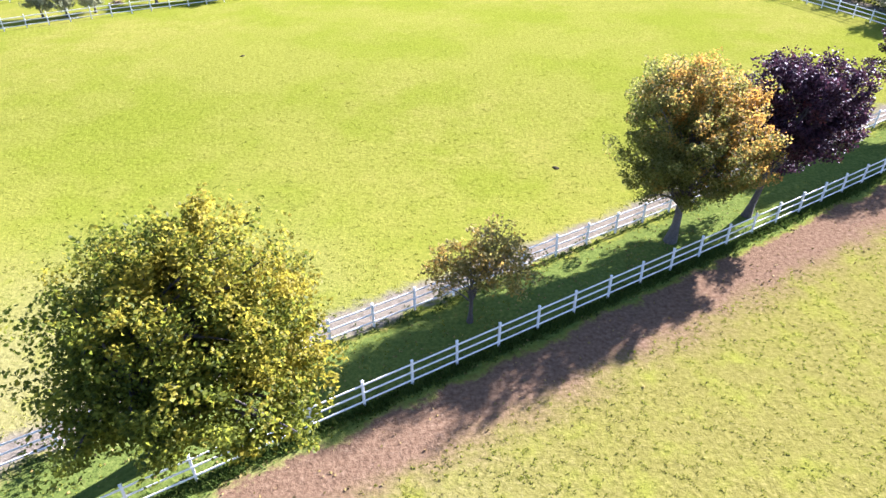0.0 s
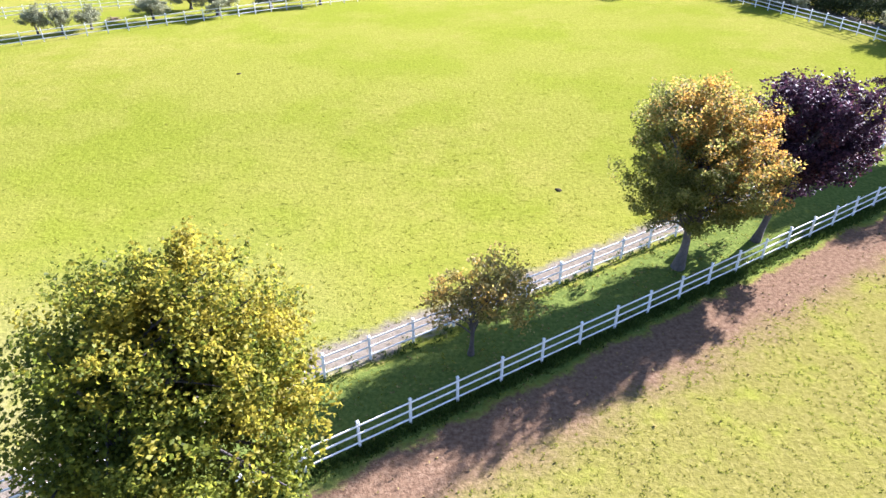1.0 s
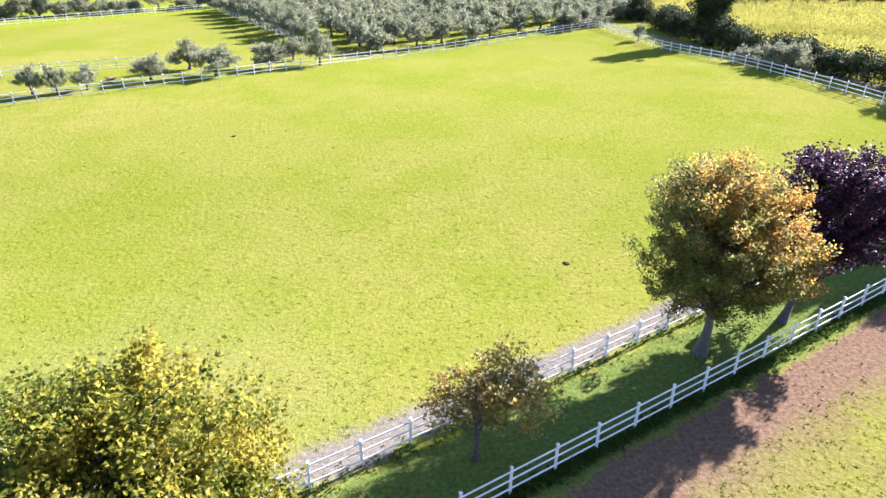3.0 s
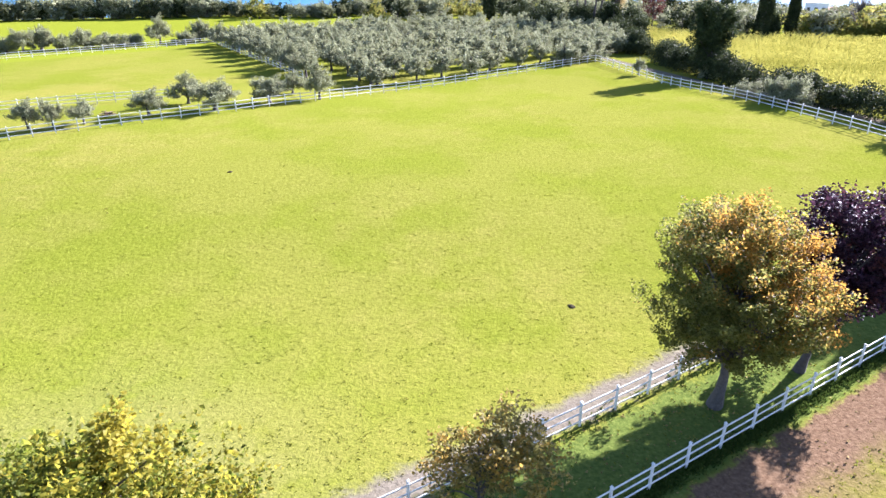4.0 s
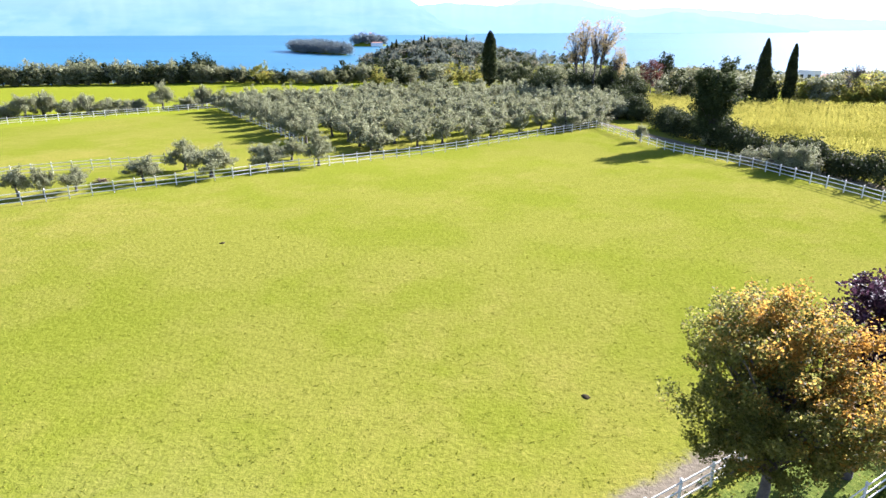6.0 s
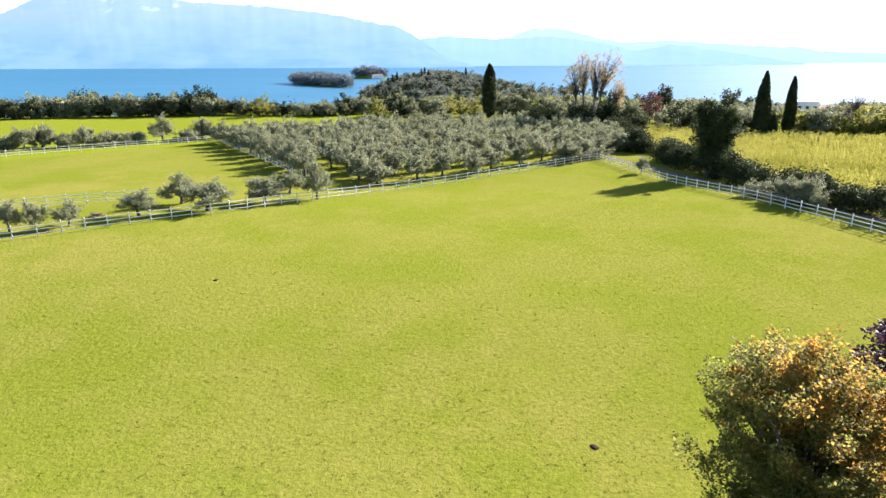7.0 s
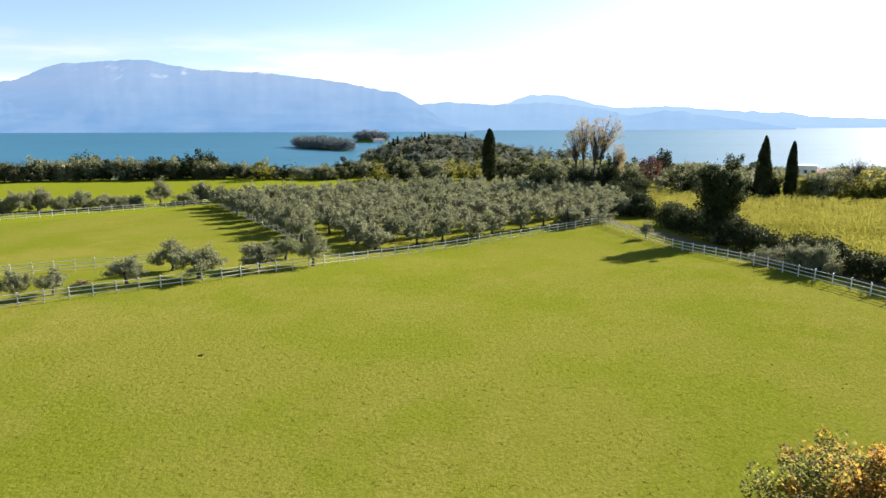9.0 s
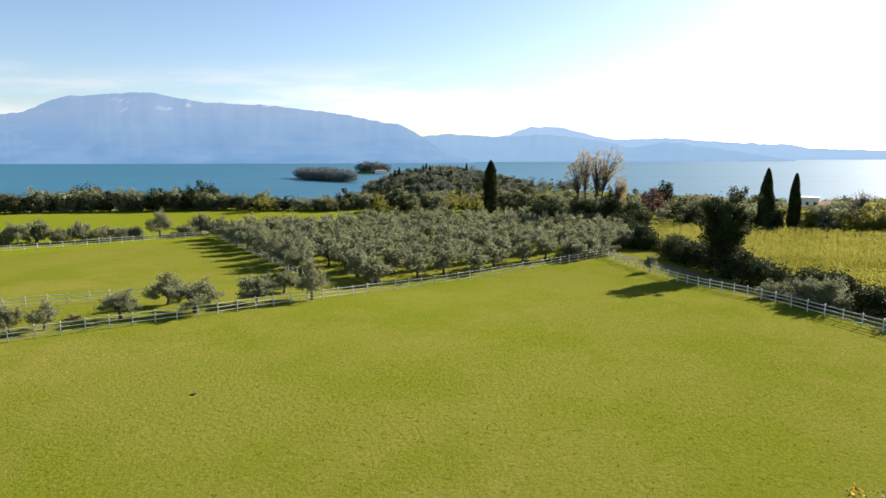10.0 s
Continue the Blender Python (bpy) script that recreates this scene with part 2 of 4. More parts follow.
THIN_LEAF = leaf_material("thinning_leaf", (0.085, 0.082, 0.022), (0.24, 0.205, 0.052), (0.38, 0.32, 0.11), (0.38, 0.24, 0.045), 0.55, 0.9, 0.65, None, 0.2, 0.8, 0.5)
OLIVE_LEAF = leaf_material("olive_leaf", (0.070, 0.078, 0.045), (0.206, 0.214, 0.106), (0.39, 0.40, 0.22), (0.17, 0.160, 0.085), 0.6, 0.7, 0.34, None, 0.1, 0.6)
GREEN_LEAF = leaf_material("dark_green_leaf", (0.016, 0.022, 0.009), (0.042, 0.052, 0.018), (0.095, 0.106, 0.040), (0.026, 0.034, 0.012), 0.55, 0.4, 0.22)
EVERGREEN_LEAF = leaf_material("evergreen_leaf", (0.018, 0.027, 0.010), (0.048, 0.062, 0.021), (0.100, 0.118, 0.042), (0.028, 0.040, 0.013), 0.55, 0.4, 0.26)
# haze is mixed into these leaf colours, bluer than the near trees
HAZY_HEADLAND_LEAF = leaf_material("hazy_headland_leaf", (0.048, 0.062, 0.056), (0.120, 0.140, 0.106), (0.23, 0.245, 0.165), (0.23, 0.205, 0.12), 0.57, 0.05, 0.38)
WOOD_LEAF = leaf_material("mixed_wood_leaf", (0.046, 0.056, 0.030), (0.128, 0.136, 0.064), (0.245, 0.240, 0.115), (0.225, 0.188, 0.075), 0.58, 0.05, 0.52)
YELLOW_LEAF = leaf_material("yellow_leaf", (0.10, 0.11, 0.020), (0.205, 0.208, 0.040), (0.33, 0.31, 0.075), (0.27, 0.20, 0.045), 0.6, 0.5, 0.6)
PALE_LEAF = leaf_material("pale_autumn_leaf", (0.22, 0.16, 0.06), (0.36, 0.27, 0.11), (0.48, 0.37, 0.18), None, through=0.4)
RED_LEAF = leaf_material("red_leaf", (0.05, 0.02, 0.014), (0.10, 0.04, 0.028), (0.16, 0.07, 0.05), None, through=0.3)
CORN_LEAF = leaf_material("ripe_corn_leaf", (0.21, 0.20, 0.035), (0.41, 0.375, 0.074), (0.56, 0.49, 0.13), (0.25, 0.238, 0.036), 0.56, 0.12, 0.52, None, 0.0, 0.35)
GRASS_BLADE = leaf_material("grass_blade", (0.095, 0.108, 0.010), (0.15, 0.160, 0.016), (0.21, 0.206, 0.030), (0.24, 0.21, 0.042), 0.58, 0.12, 0.5)
TUSSOCK = leaf_material("tussock_blade", (0.13, 0.148, 0.018), (0.175, 0.188, 0.025), (0.21, 0.212, 0.034), (0.22, 0.19, 0.045), 0.6, 0.3, 0.6)
WEED_BLADE = leaf_material("weed_blade", (0.022, 0.04, 0.007), (0.045, 0.07, 0.012), (0.085, 0.105, 0.02), None, through=0.35)
FALLEN = leaf_material("fallen_leaf", (0.09, 0.075, 0.025), (0.16, 0.12, 0.04), (0.28, 0.20, 0.06), None, through=0.1)
DUNG = plain_material("dung", (0.016, 0.013, 0.006), (0.04, 0.032, 0.014), 9.0, 0.95, 0.02)
DUNG.node_tree.nodes["Principled BSDF"].inputs["Specular IOR Level"].default_value = 0.05
PLASTER = plain_material("white_plaster", (0.70, 0.68, 0.64), (0.82, 0.80, 0.76), 1.5, 0.8)
TILE = plain_material("terracotta_tiles", (0.26, 0.12, 0.07), (0.40, 0.21, 0.13), 2.0, 0.85, 0.03)
DARK_GLASS = plain_material("dark_window", (0.03, 0.035, 0.04), (0.05, 0.055, 0.06), 1.0, 0.15)
# haze blues painted into the three ranges, paler with distance
MASSIF = painted_haze_material("massif_in_haze", (0.070, 0.138, 0.236), (0.124, 0.172, 0.252), (0.100, 0.164, 0.250), 0.8, 330.0, 250.0)
HILLS = painted_haze_material("hills_in_haze", (0.100, 0.164, 0.246), (0.110, 0.172, 0.250), (0.120, 0.180, 0.255), 0.9, 160.0)
RIDGE = painted_haze_material("far_ridge_in_haze", (0.138, 0.204, 0.290), (0.150, 0.214, 0.300), (0.160, 0.224, 0.306), 0.9, 240.0)


# ---- mesh helpers ----
def mesh_of(name, verts, faces, material, flat=True):
    """One mesh from arrays; every face has the same number of corners."""
    verts, faces = np.asarray(verts, np.float32), np.asarray(faces, np.int32)
    me = bpy.data.meshes.new(name)
    me.vertices.add(len(verts))
    me.vertices.foreach_set("co", verts.ravel())
    k = faces.shape[1]
    me.loops.add(faces.size)
    me.loops.foreach_set("vertex_index", faces.ravel())
    me.polygons.add(len(faces))
    me.polygons.foreach_set("loop_start", np.arange(0, faces.size, k, dtype=np.int32))
    me.update(calc_edges=True)
    if not flat:
        me.polygons.foreach_set("use_smooth", np.ones(len(faces), bool))
    me.materials.append(material)
    return me


def thing(name, at=(0, 0, 0), label="", category="", group="", kind=""):
    ob = new(name)
    ob.location = at
    ob.empty_display_size = 0.2
    return tagged(ob, label, category, group, kind)


def part(name, data, parent, label="", at=None):
    ob = new(name, data)
    ob.parent = parent
    if at is not None:
        ob.matrix_basis = at
    return tagged(ob, label)


def box_mesh(name, sx, sy, sz, material, bevel=0.01, cap=0.0):
    """A box that stands on z = 0, with bevelled edges and, with cap, a pyramid on top."""
    bm = bmesh.new()
    bmesh.ops.create_cube(bm, size=1.0, matrix=Matrix.Translation((0, 0, sz / 2)) @ Matrix.Diagonal((sx, sy, sz, 1)))
    if bevel:
        bmesh.ops.bevel(bm, geom=bm.edges[:], offset=bevel, segments=1, affect="EDGES")
    if cap:
        top = bmesh.ops.create_cone(bm, cap_ends=True, segments=4, radius1=sx * 0.85, radius2=0.001, depth=cap,
                                    matrix=Matrix.Translation((0, 0, sz + cap / 2)) @ Matrix.Rotation(math.pi / 4, 4, "Z"))
    me = bpy.data.meshes.new(name)
    bm.to_mesh(me)
    bm.free()
    me.materials.append(material)
    return me


def leaf_arrays(rng, centres, size, fold=0.18, droop=0.0, slim=0.36, level=0.9):
    """Folded pointed leaves at the centres, turned at random."""
    n = len(centres)
    t = rng.normal(size=(n, 3))
    t[:, 2] = t[:, 2] * 0.6 - droop
    t /= np.linalg.norm(t, axis=1, keepdims=True)
    b = np.cross(t, rng.normal(size=(n, 3)) + np.array([0, 0, level]))
    b /= np.linalg.norm(b, axis=1, keepdims=True) + 1e-9
    up = np.cross(t, b)
    s = (size * rng.uniform(0.65, 1.3, n))[:, None]
    verts = np.stack([centres - t * s * 0.5, centres + b * s * slim + up * s * fold, centres + t * s * 0.5, centres - b * s * slim + up * s * fold], 1)
    base = np.arange(n)[:, None] * 4
    faces = np.concatenate([base + [[0, 1, 2]], base + [[0, 2, 3]]], 0)
    return verts.reshape(-1, 3), faces


def blob_points(rng, radii, middle, clumps, each, spread, hollow=0.55, lump=0.22, skirt=0.0, flat=0.75, taper=0.0, lobes=None, spray=0.0):
    """Leaf places in clumps that fill an uneven crown; also the clumps' middles. lobes: smaller heaps (x, y, z, width, height) that make up the crown instead."""
    if lobes:
        bulk = np.array([w * w * h for _, _, _, w, h in lobes]) ** 0.8
        made = [blob_points(rng, (w, w, h), (x, y, z), max(4, int(clumps * b / bulk.sum())), each, spread, hollow, lump, skirt, flat, spray=spray) for (x, y, z, w, h), b in zip(lobes, bulk)]
        return np.concatenate([a for a, _ in made]), np.concatenate([b for _, b in made])
    d = rng.normal(size=(clumps, 3))
    d /= np.linalg.norm(d, axis=1, keepdims=True)
    r = rng.uniform(hollow ** 3, 1.0, clumps) ** (1 / 3)
    waves = rng.normal(size=(5, 3)) * 2.2
    phase = rng.uniform(0, 6.28, 5)
    r = r * (1 + lump * np.sin(d @ waves.T + phase).mean(1) * 2.0) * rng.uniform(0.9, 1.06, clumps)
    c = d * r[:, None] * np.asarray(radii)
    if skirt:
        low = np.clip(-c[:, 2] / radii[2], 0, 1)
        c[:, :2] *= (1 - skirt * low ** 1.3)[:, None]
    if taper:
        high = np.clip(c[:, 2] / radii[2], 0, 1)
        c[:, :2] *= (1 - taper * high ** 1.2)[:, None]
    c += np.asarray(middle)
    size = spread * rng.uniform(0.6, 1.3, clumps)
    p = np.repeat(c, each, 0)
    off = rng.normal(size=(len(p), 3)) * np.array([1, 1, flat])
    off *= np.minimum(1.0, 1.7 / (np.linalg.norm(off, axis=1, keepdims=True) + 1e-6)) * 0.62
    off *= np.repeat(size, each)[:, None]
    if spray:
        way = c - (np.asarray(middle) - np.array([0, 0, radii[2] * 0.9]))
        way /= np.linalg.norm(way, axis=1, keepdims=True) + 1e-6
        way = np.repeat(way, each, 0)
        reach = (off * way).sum(1, keepdims=True)
        off += way * reach * spray - (off - way * reach) * 0.25
    return p + off, c


def tube_arrays(points, radii, sides=7):
    points, radii = np.asarray(points, float), np.asarray(radii, float)
    run = np.gradient(points, axis=0)
    run /= np.linalg.norm(run, axis=1, keepdims=True) + 1e-9
    aid = np.where(np.abs(run[:, 2:3]) > 0.9, [[1.0, 0, 0]], [[0, 0, 1.0]])
    u = np.cross(run, aid)
    u /= np.linalg.norm(u, axis=1, keepdims=True)
    v = np.cross(run, u)
    a = np.linspace(0, 2 * math.pi, sides, endpoint=False)
    ring = points[:, None] + radii[:, None, None] * (np.cos(a)[None, :, None] * u[:, None] + np.sin(a)[None, :, None] * v[:, None])
    k, faces = len(points), []
    for i in range(k - 1):
        for j in range(sides):
            faces.append((i * sides + j, i * sides + (j + 1) % sides, (i + 1) * sides + (j + 1) % sides, (i + 1) * sides + j))
    return ring.reshape(-1, 3), np.array(faces)


def joined(pieces):
    verts, faces, base = [], [], 0
    for v, f in pieces:
        verts.append(v)
        faces.append(f + base)
        base += len(v)
    return np.concatenate(verts), np.concatenate(faces)


def limb_curve(rng, a, b, bend, steps=6):
    a, b = np.asarray(a, float), np.asarray(b, float)
    t = np.linspace(0, 1, steps)[:, None]
    side = rng.normal(size=3) * bend
    lift = np.array([0, 0, 1.0]) * np.linalg.norm(b - a) * 0.12
    return a + (b - a) * t + (side + lift) * np.sin(t * math.pi)


def trunk_arrays(rng, height, radius, clump_middles, fork, limbs, lean=0.0, twigs=0):
    """A tapered trunk with a flared foot, limbs to some of the clumps, and thinner branches off the limbs."""
    z = np.linspace(0, height, 9)
    path = np.stack([lean * (z / height) ** 1.5 * height + np.sin(z * 1.1) * radius * 0.5, np.cos(z * 0.9) * radius * 0.4 - radius * 0.4, z], 1)
    width = radius * (1.0 - 0.80 * (z / height)) * (1 + 0.55 * np.exp(-z / (radius * 1.5)))
    pieces = [tube_arrays(path, width, 9)]
    pick = rng.permutation(len(clump_middles))[:limbs]
    ends = []
    for i in pick:
        goal = clump_middles[i]
        z0 = rng.uniform(fork, max(fork + 0.1, min(height * 0.85, goal[2])))
        start = np.array([np.interp(z0, z, path[:, 0]), np.interp(z0, z, path[:, 1]), z0])
        w = np.interp(z0, z, width) * 0.55
        curve = limb_curve(rng, start, goal, 0.15 * height / 8)
        pieces.append(tube_arrays(curve, np.linspace(w, w * 0.18, len(curve)), 5))
        ends.append((curve, w))
    for k in range(twigs):
        curve, w = ends[k % len(ends)]
        start = curve[rng.integers(2, len(curve) - 1)]
        goal = clump_middles[np.argsort(((clump_middles - start) ** 2).sum(1))[rng.integers(1, min(8, len(clump_middles)))]]
        twig = limb_curve(rng, start, goal, 0.08 * height / 8, 4)
        pieces.append(tube_arrays(twig, np.linspace(w * 0.35, w * 0.08, 4), 4))
    return joined(pieces)


def leafy_tree(name, at, label, category, leaf, bark, seed, height, radii, middle, clumps, each, spread, size, trunk=0.25, fork=2.0,
               limbs=14, twigs=0, group="", turn=0.0, **shape):
    rng = np.random.default_rng(seed)
    droop, slim, lean = shape.pop("droop", 0.2), shape.pop("slim", 0.36), shape.pop("lean", 0.0)
    points, middles = blob_points(rng, radii, middle, clumps, each, spread, **shape)
    points = points[points[:, 2] > 0.25]
    root = thing(name, at, label, category, group)
    root.rotation_euler.z = turn
    part("trunk", mesh_of("trunk", *trunk_arrays(rng, height * 0.8, trunk, middles, fork, limbs, lean, twigs), bark, False), root)
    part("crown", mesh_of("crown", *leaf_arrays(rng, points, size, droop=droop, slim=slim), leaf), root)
    return root


# ---- ground, lake and distance ----
def ease(v, a, b):
    t = np.clip((v - a) / (b - a), 0, 1)
    return t * t * (3 - 2 * t)


LAKE_Z = -35.5


def ground_height(x, y):
    far = np.hypot(x * 0.8, y)
    z = 2.5 * ease(y, 32, 78) - 0.7 * ease(y, 85, 105)
    z = z - 0.65 * ease(y, 50, 80) * (1 - ease(y, 165, 205))
    z = z - 8.0 * ease(far, 228, 305) - 30.0 * ease(far, 280, 540) - 14.0 * ease(far, 540, 860)
    z = z + 37.0 * np.exp(-(((x - 22) / 110) ** 2 + ((y - 905) / 130) ** 2) ** 1.3)
    z = z + 20.0 * np.exp(-(((x - 190) / 130) ** 2 + ((y - 800) / 110) ** 2))
    z = z + 12.0 * np.exp(-(((x - 430) / 260) ** 2 + ((y - 620) / 160) ** 2))
    z = z + 0.25 * np.sin(x * 0.06 + 1.0) * np.sin(y * 0.05) * ease(far, 30, 60)
    return z


def stretched(a, b, n, centre, power):
    t = np.linspace(-1, 1, n)
    t = np.sign(t) * np.abs(t) ** power
    return np.where(t < 0, centre + t * (centre - a), centre + t * (b - centre))


gx, gy = stretched(-4800, 4800, 261, 0, 2.6), stretched(-600, 4950, 261, 60, 2.6)
GX, GY = np.meshgrid(gx, gy)
rows, cols = GX.shape
ij = np.arange(rows * cols).reshape(rows, cols)
quads = np.stack([ij[:-1, :-1], ij[:-1, 1:], ij[1:, 1:], ij[1:, :-1]], -1).reshape(-1, 4)
ground = new("ground", mesh_of("ground", np.stack([GX, GY, ground_height(GX, GY)], -1).reshape(-1, 3), quads, MEADOW, False))
tagged(ground, "sunlit green paddock grass with worn earth tracks", "ground", kind="structure")
lake = new("water", mesh_of("water", [(-4900, 480, LAKE_Z), (4900, 480, LAKE_Z), (4900, 4960, LAKE_Z), (-4900, 4960, LAKE_Z)], [(0, 1, 2, 3)], WATER))
tagged(lake, "wide calm blue lake with glittering light", "lake", kind="structure")

FAR_AHEAD, FAR_SIDE = np.array([0.0323, 0.9995]), np.array([0.9995, -0.0323])


def far_slope(name, label, material, shore, crest, us, vs, gully, seed):
    """A mountainside from the shore up to its crest: us are bearings (side over ahead), vs the crest's rise over its distance."""
    u = np.linspace(us[0], us[-1], 260)
    v = np.interp(u, us, vs)
    kernel = np.hanning(9) / np.hanning(9).sum()
    v = np.convolve(np.pad(v, 4, mode="edge"), kernel, mode="valid")
    steps, verts = 16, []
    for k in range(steps):
        f = k / (steps - 1)
        for a, b in zip(u, v):
            n = noise.fractal(Vector((a * 7 + seed, f * 1.6, seed)), 1.0, 2.0, 5)
            crinkle = noise.fractal(Vector((a * 60 + seed, 0.3, seed)), 1.0, 2.0, 4)
            d = shore + (crest - shore) * f + n * gully * math.sin(f * math.pi)
            top = 19.5 + crest * b + crinkle * crest * 0.0018
            z = LAKE_Z - 1 + (top - LAKE_Z) * (f ** 0.85)
            p = FAR_AHEAD * d + FAR_SIDE * a * d
            verts.append((p[0], p[1] + 17.4, z))
    m = len(u)
    ij = np.arange(steps * m).reshape(steps, m)
    quads = np.stack([ij[:-1, :-1], ij[:-1, 1:], ij[1:, 1:], ij[1:, :-1]], -1).reshape(-1, 4)
    return tagged(new(name, mesh_of(name, verts, quads, material, False)), label, "mountain", kind="structure")


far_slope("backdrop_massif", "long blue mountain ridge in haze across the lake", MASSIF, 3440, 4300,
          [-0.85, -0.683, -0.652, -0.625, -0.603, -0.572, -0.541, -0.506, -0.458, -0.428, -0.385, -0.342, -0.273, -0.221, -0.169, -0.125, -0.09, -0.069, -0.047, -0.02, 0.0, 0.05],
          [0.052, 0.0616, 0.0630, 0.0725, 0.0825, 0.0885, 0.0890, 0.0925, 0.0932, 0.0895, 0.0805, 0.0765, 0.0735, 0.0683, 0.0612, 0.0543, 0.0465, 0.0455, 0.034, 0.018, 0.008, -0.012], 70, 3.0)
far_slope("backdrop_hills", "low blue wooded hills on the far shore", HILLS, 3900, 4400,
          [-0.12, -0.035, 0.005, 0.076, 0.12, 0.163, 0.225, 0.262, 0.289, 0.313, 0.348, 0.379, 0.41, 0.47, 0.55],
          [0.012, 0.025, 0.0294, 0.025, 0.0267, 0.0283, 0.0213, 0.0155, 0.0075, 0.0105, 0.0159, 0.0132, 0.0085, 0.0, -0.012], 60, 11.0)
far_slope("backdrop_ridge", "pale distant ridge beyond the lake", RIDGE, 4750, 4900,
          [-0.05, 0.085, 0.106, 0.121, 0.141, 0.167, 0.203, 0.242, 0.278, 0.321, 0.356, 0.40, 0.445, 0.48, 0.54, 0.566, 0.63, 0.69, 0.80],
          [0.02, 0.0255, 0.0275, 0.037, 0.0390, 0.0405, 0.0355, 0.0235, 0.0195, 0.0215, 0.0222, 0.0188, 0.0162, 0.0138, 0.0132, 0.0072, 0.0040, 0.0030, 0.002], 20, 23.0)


def on_ground(x, y, z=0.0):
    return (x, y, float(ground_height(np.array(x), np.array(y))) + z)


# ---- fences ----
POST = box_mesh("post", 0.095, 0.095, 1.34, PAINT, 0.01)
CAP = box_mesh("cap", 0.105, 0.105, 0.02, PAINT, 0.005, cap=0.04)
RAILS = {}


def rail_mesh(length):
    key = round(length, 2)
    if key not in RAILS:
        RAILS[key] = box_mesh("rail", key, 0.035, 0.075, PAINT, 0.006)
    return RAILS[key]


def post_fence(name, a, b, label, gap=2.15, rails=(0.28, 0.72, 1.14), seed=1):
    """A straight run of square posts with flat rails between them."""
    rng = random.Random(seed)
    a, b = Vector(a).to_2d(), Vector(b).to_2d()
    run = b - a
    n = max(1, round(run.length / gap))
    step, turn = run.length / n, math.atan2(run.y, run.x)
    root = thing(name, on_ground(a.x, a.y), label, "fence", "white paddock fences")
    root.rotation_euler.z = turn
    base = root.location.z
    for k in range(n + 1):
        p = a + run * (k / n)
        z = on_ground(p.x, p.y)[2] - base
        lean = pose(k * step, 0, z - 0.02, rng.uniform(-1.2, 1.2), rng.uniform(-1.2, 1.2), rng.uniform(-2, 2))
        post = part("post", POST, root, at=lean)
        part("cap", CAP, post, at=pose(0, 0, 1.34))
        if k < n:
            q = a + run * ((k + 1) / n)
            z1 = on_ground(q.x, q.y)[2] - base
            tilt = -math.degrees(math.atan2(z1 - z, step))
            for h in rails:
                sag = rng.uniform(-0.012, 0.012)
                part("rail", rail_mesh(step), root, at=pose((k + 0.5) * step, -0.03, (z + z1) / 2 + h + sag, 0, tilt, 0))
    return root


WHITE = "white painted three-rail post fence"
post_fence("paddock_fence", lane(-14, 18.0), lane(66, 18.0), WHITE + " along the earth track", seed=1)
post_fence("paddock_fence", lane(-20, 22.15), lane(66, 22.15), WHITE + " between grass strip and paddock", seed=2)
for seed, (a, b) in enumerate((((-56.0, 63.6), (-21.9, 84.8)), ((-21.9, 84.8), (-6.7, 97.4)), ((-6.7, 97.4), (32.0, 125.4))), 3):
    post_fence("paddock_fence", a, b, WHITE + " in front of the olive trees", seed=seed)
post_fence("paddock_fence", (32.0, 125.4), (36.6, 103.8), WHITE + " at the sunny corner of the paddock", seed=9)
post_fence("paddock_fence", (36.6, 103.8), (53.8, 46.0), WHITE + " beside a hedged lane", seed=10)
post_fence("paddock_fence", (-65.2, 77.6), (-33.0, 93.5), WHITE + " behind the olive trees", seed=6)
post_fence("paddock_fence", (-98.0, 119.0), (-46.4, 160.0), WHITE + " on the far side of the meadow", seed=7)
post_fence("paddock_fence", (-46.4, 160.0), (-18.2, 110.4), WHITE + " between meadow and olive grove", seed=8)

# ---- trees of the grass strip ----
STRIP = "trees along the strip"
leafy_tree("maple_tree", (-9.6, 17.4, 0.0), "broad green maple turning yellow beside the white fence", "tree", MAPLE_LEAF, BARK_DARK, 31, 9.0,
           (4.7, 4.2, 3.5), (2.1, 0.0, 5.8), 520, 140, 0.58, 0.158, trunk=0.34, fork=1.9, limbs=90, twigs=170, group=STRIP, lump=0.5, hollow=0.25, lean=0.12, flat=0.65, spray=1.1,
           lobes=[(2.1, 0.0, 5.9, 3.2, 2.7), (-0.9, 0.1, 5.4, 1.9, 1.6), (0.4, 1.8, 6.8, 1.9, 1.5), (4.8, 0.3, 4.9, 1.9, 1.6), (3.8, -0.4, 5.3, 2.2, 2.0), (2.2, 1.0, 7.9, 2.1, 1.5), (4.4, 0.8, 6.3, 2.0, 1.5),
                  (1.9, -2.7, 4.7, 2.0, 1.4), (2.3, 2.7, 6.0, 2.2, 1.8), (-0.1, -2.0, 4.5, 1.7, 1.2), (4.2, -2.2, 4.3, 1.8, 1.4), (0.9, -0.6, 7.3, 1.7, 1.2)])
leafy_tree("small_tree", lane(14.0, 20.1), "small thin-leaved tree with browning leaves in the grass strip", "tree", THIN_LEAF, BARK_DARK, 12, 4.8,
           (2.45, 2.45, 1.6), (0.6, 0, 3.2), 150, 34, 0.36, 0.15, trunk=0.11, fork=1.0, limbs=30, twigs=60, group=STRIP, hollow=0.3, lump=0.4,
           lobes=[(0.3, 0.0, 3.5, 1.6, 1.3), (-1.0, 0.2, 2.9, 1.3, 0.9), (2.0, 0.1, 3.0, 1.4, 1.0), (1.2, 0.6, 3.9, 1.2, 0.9)])
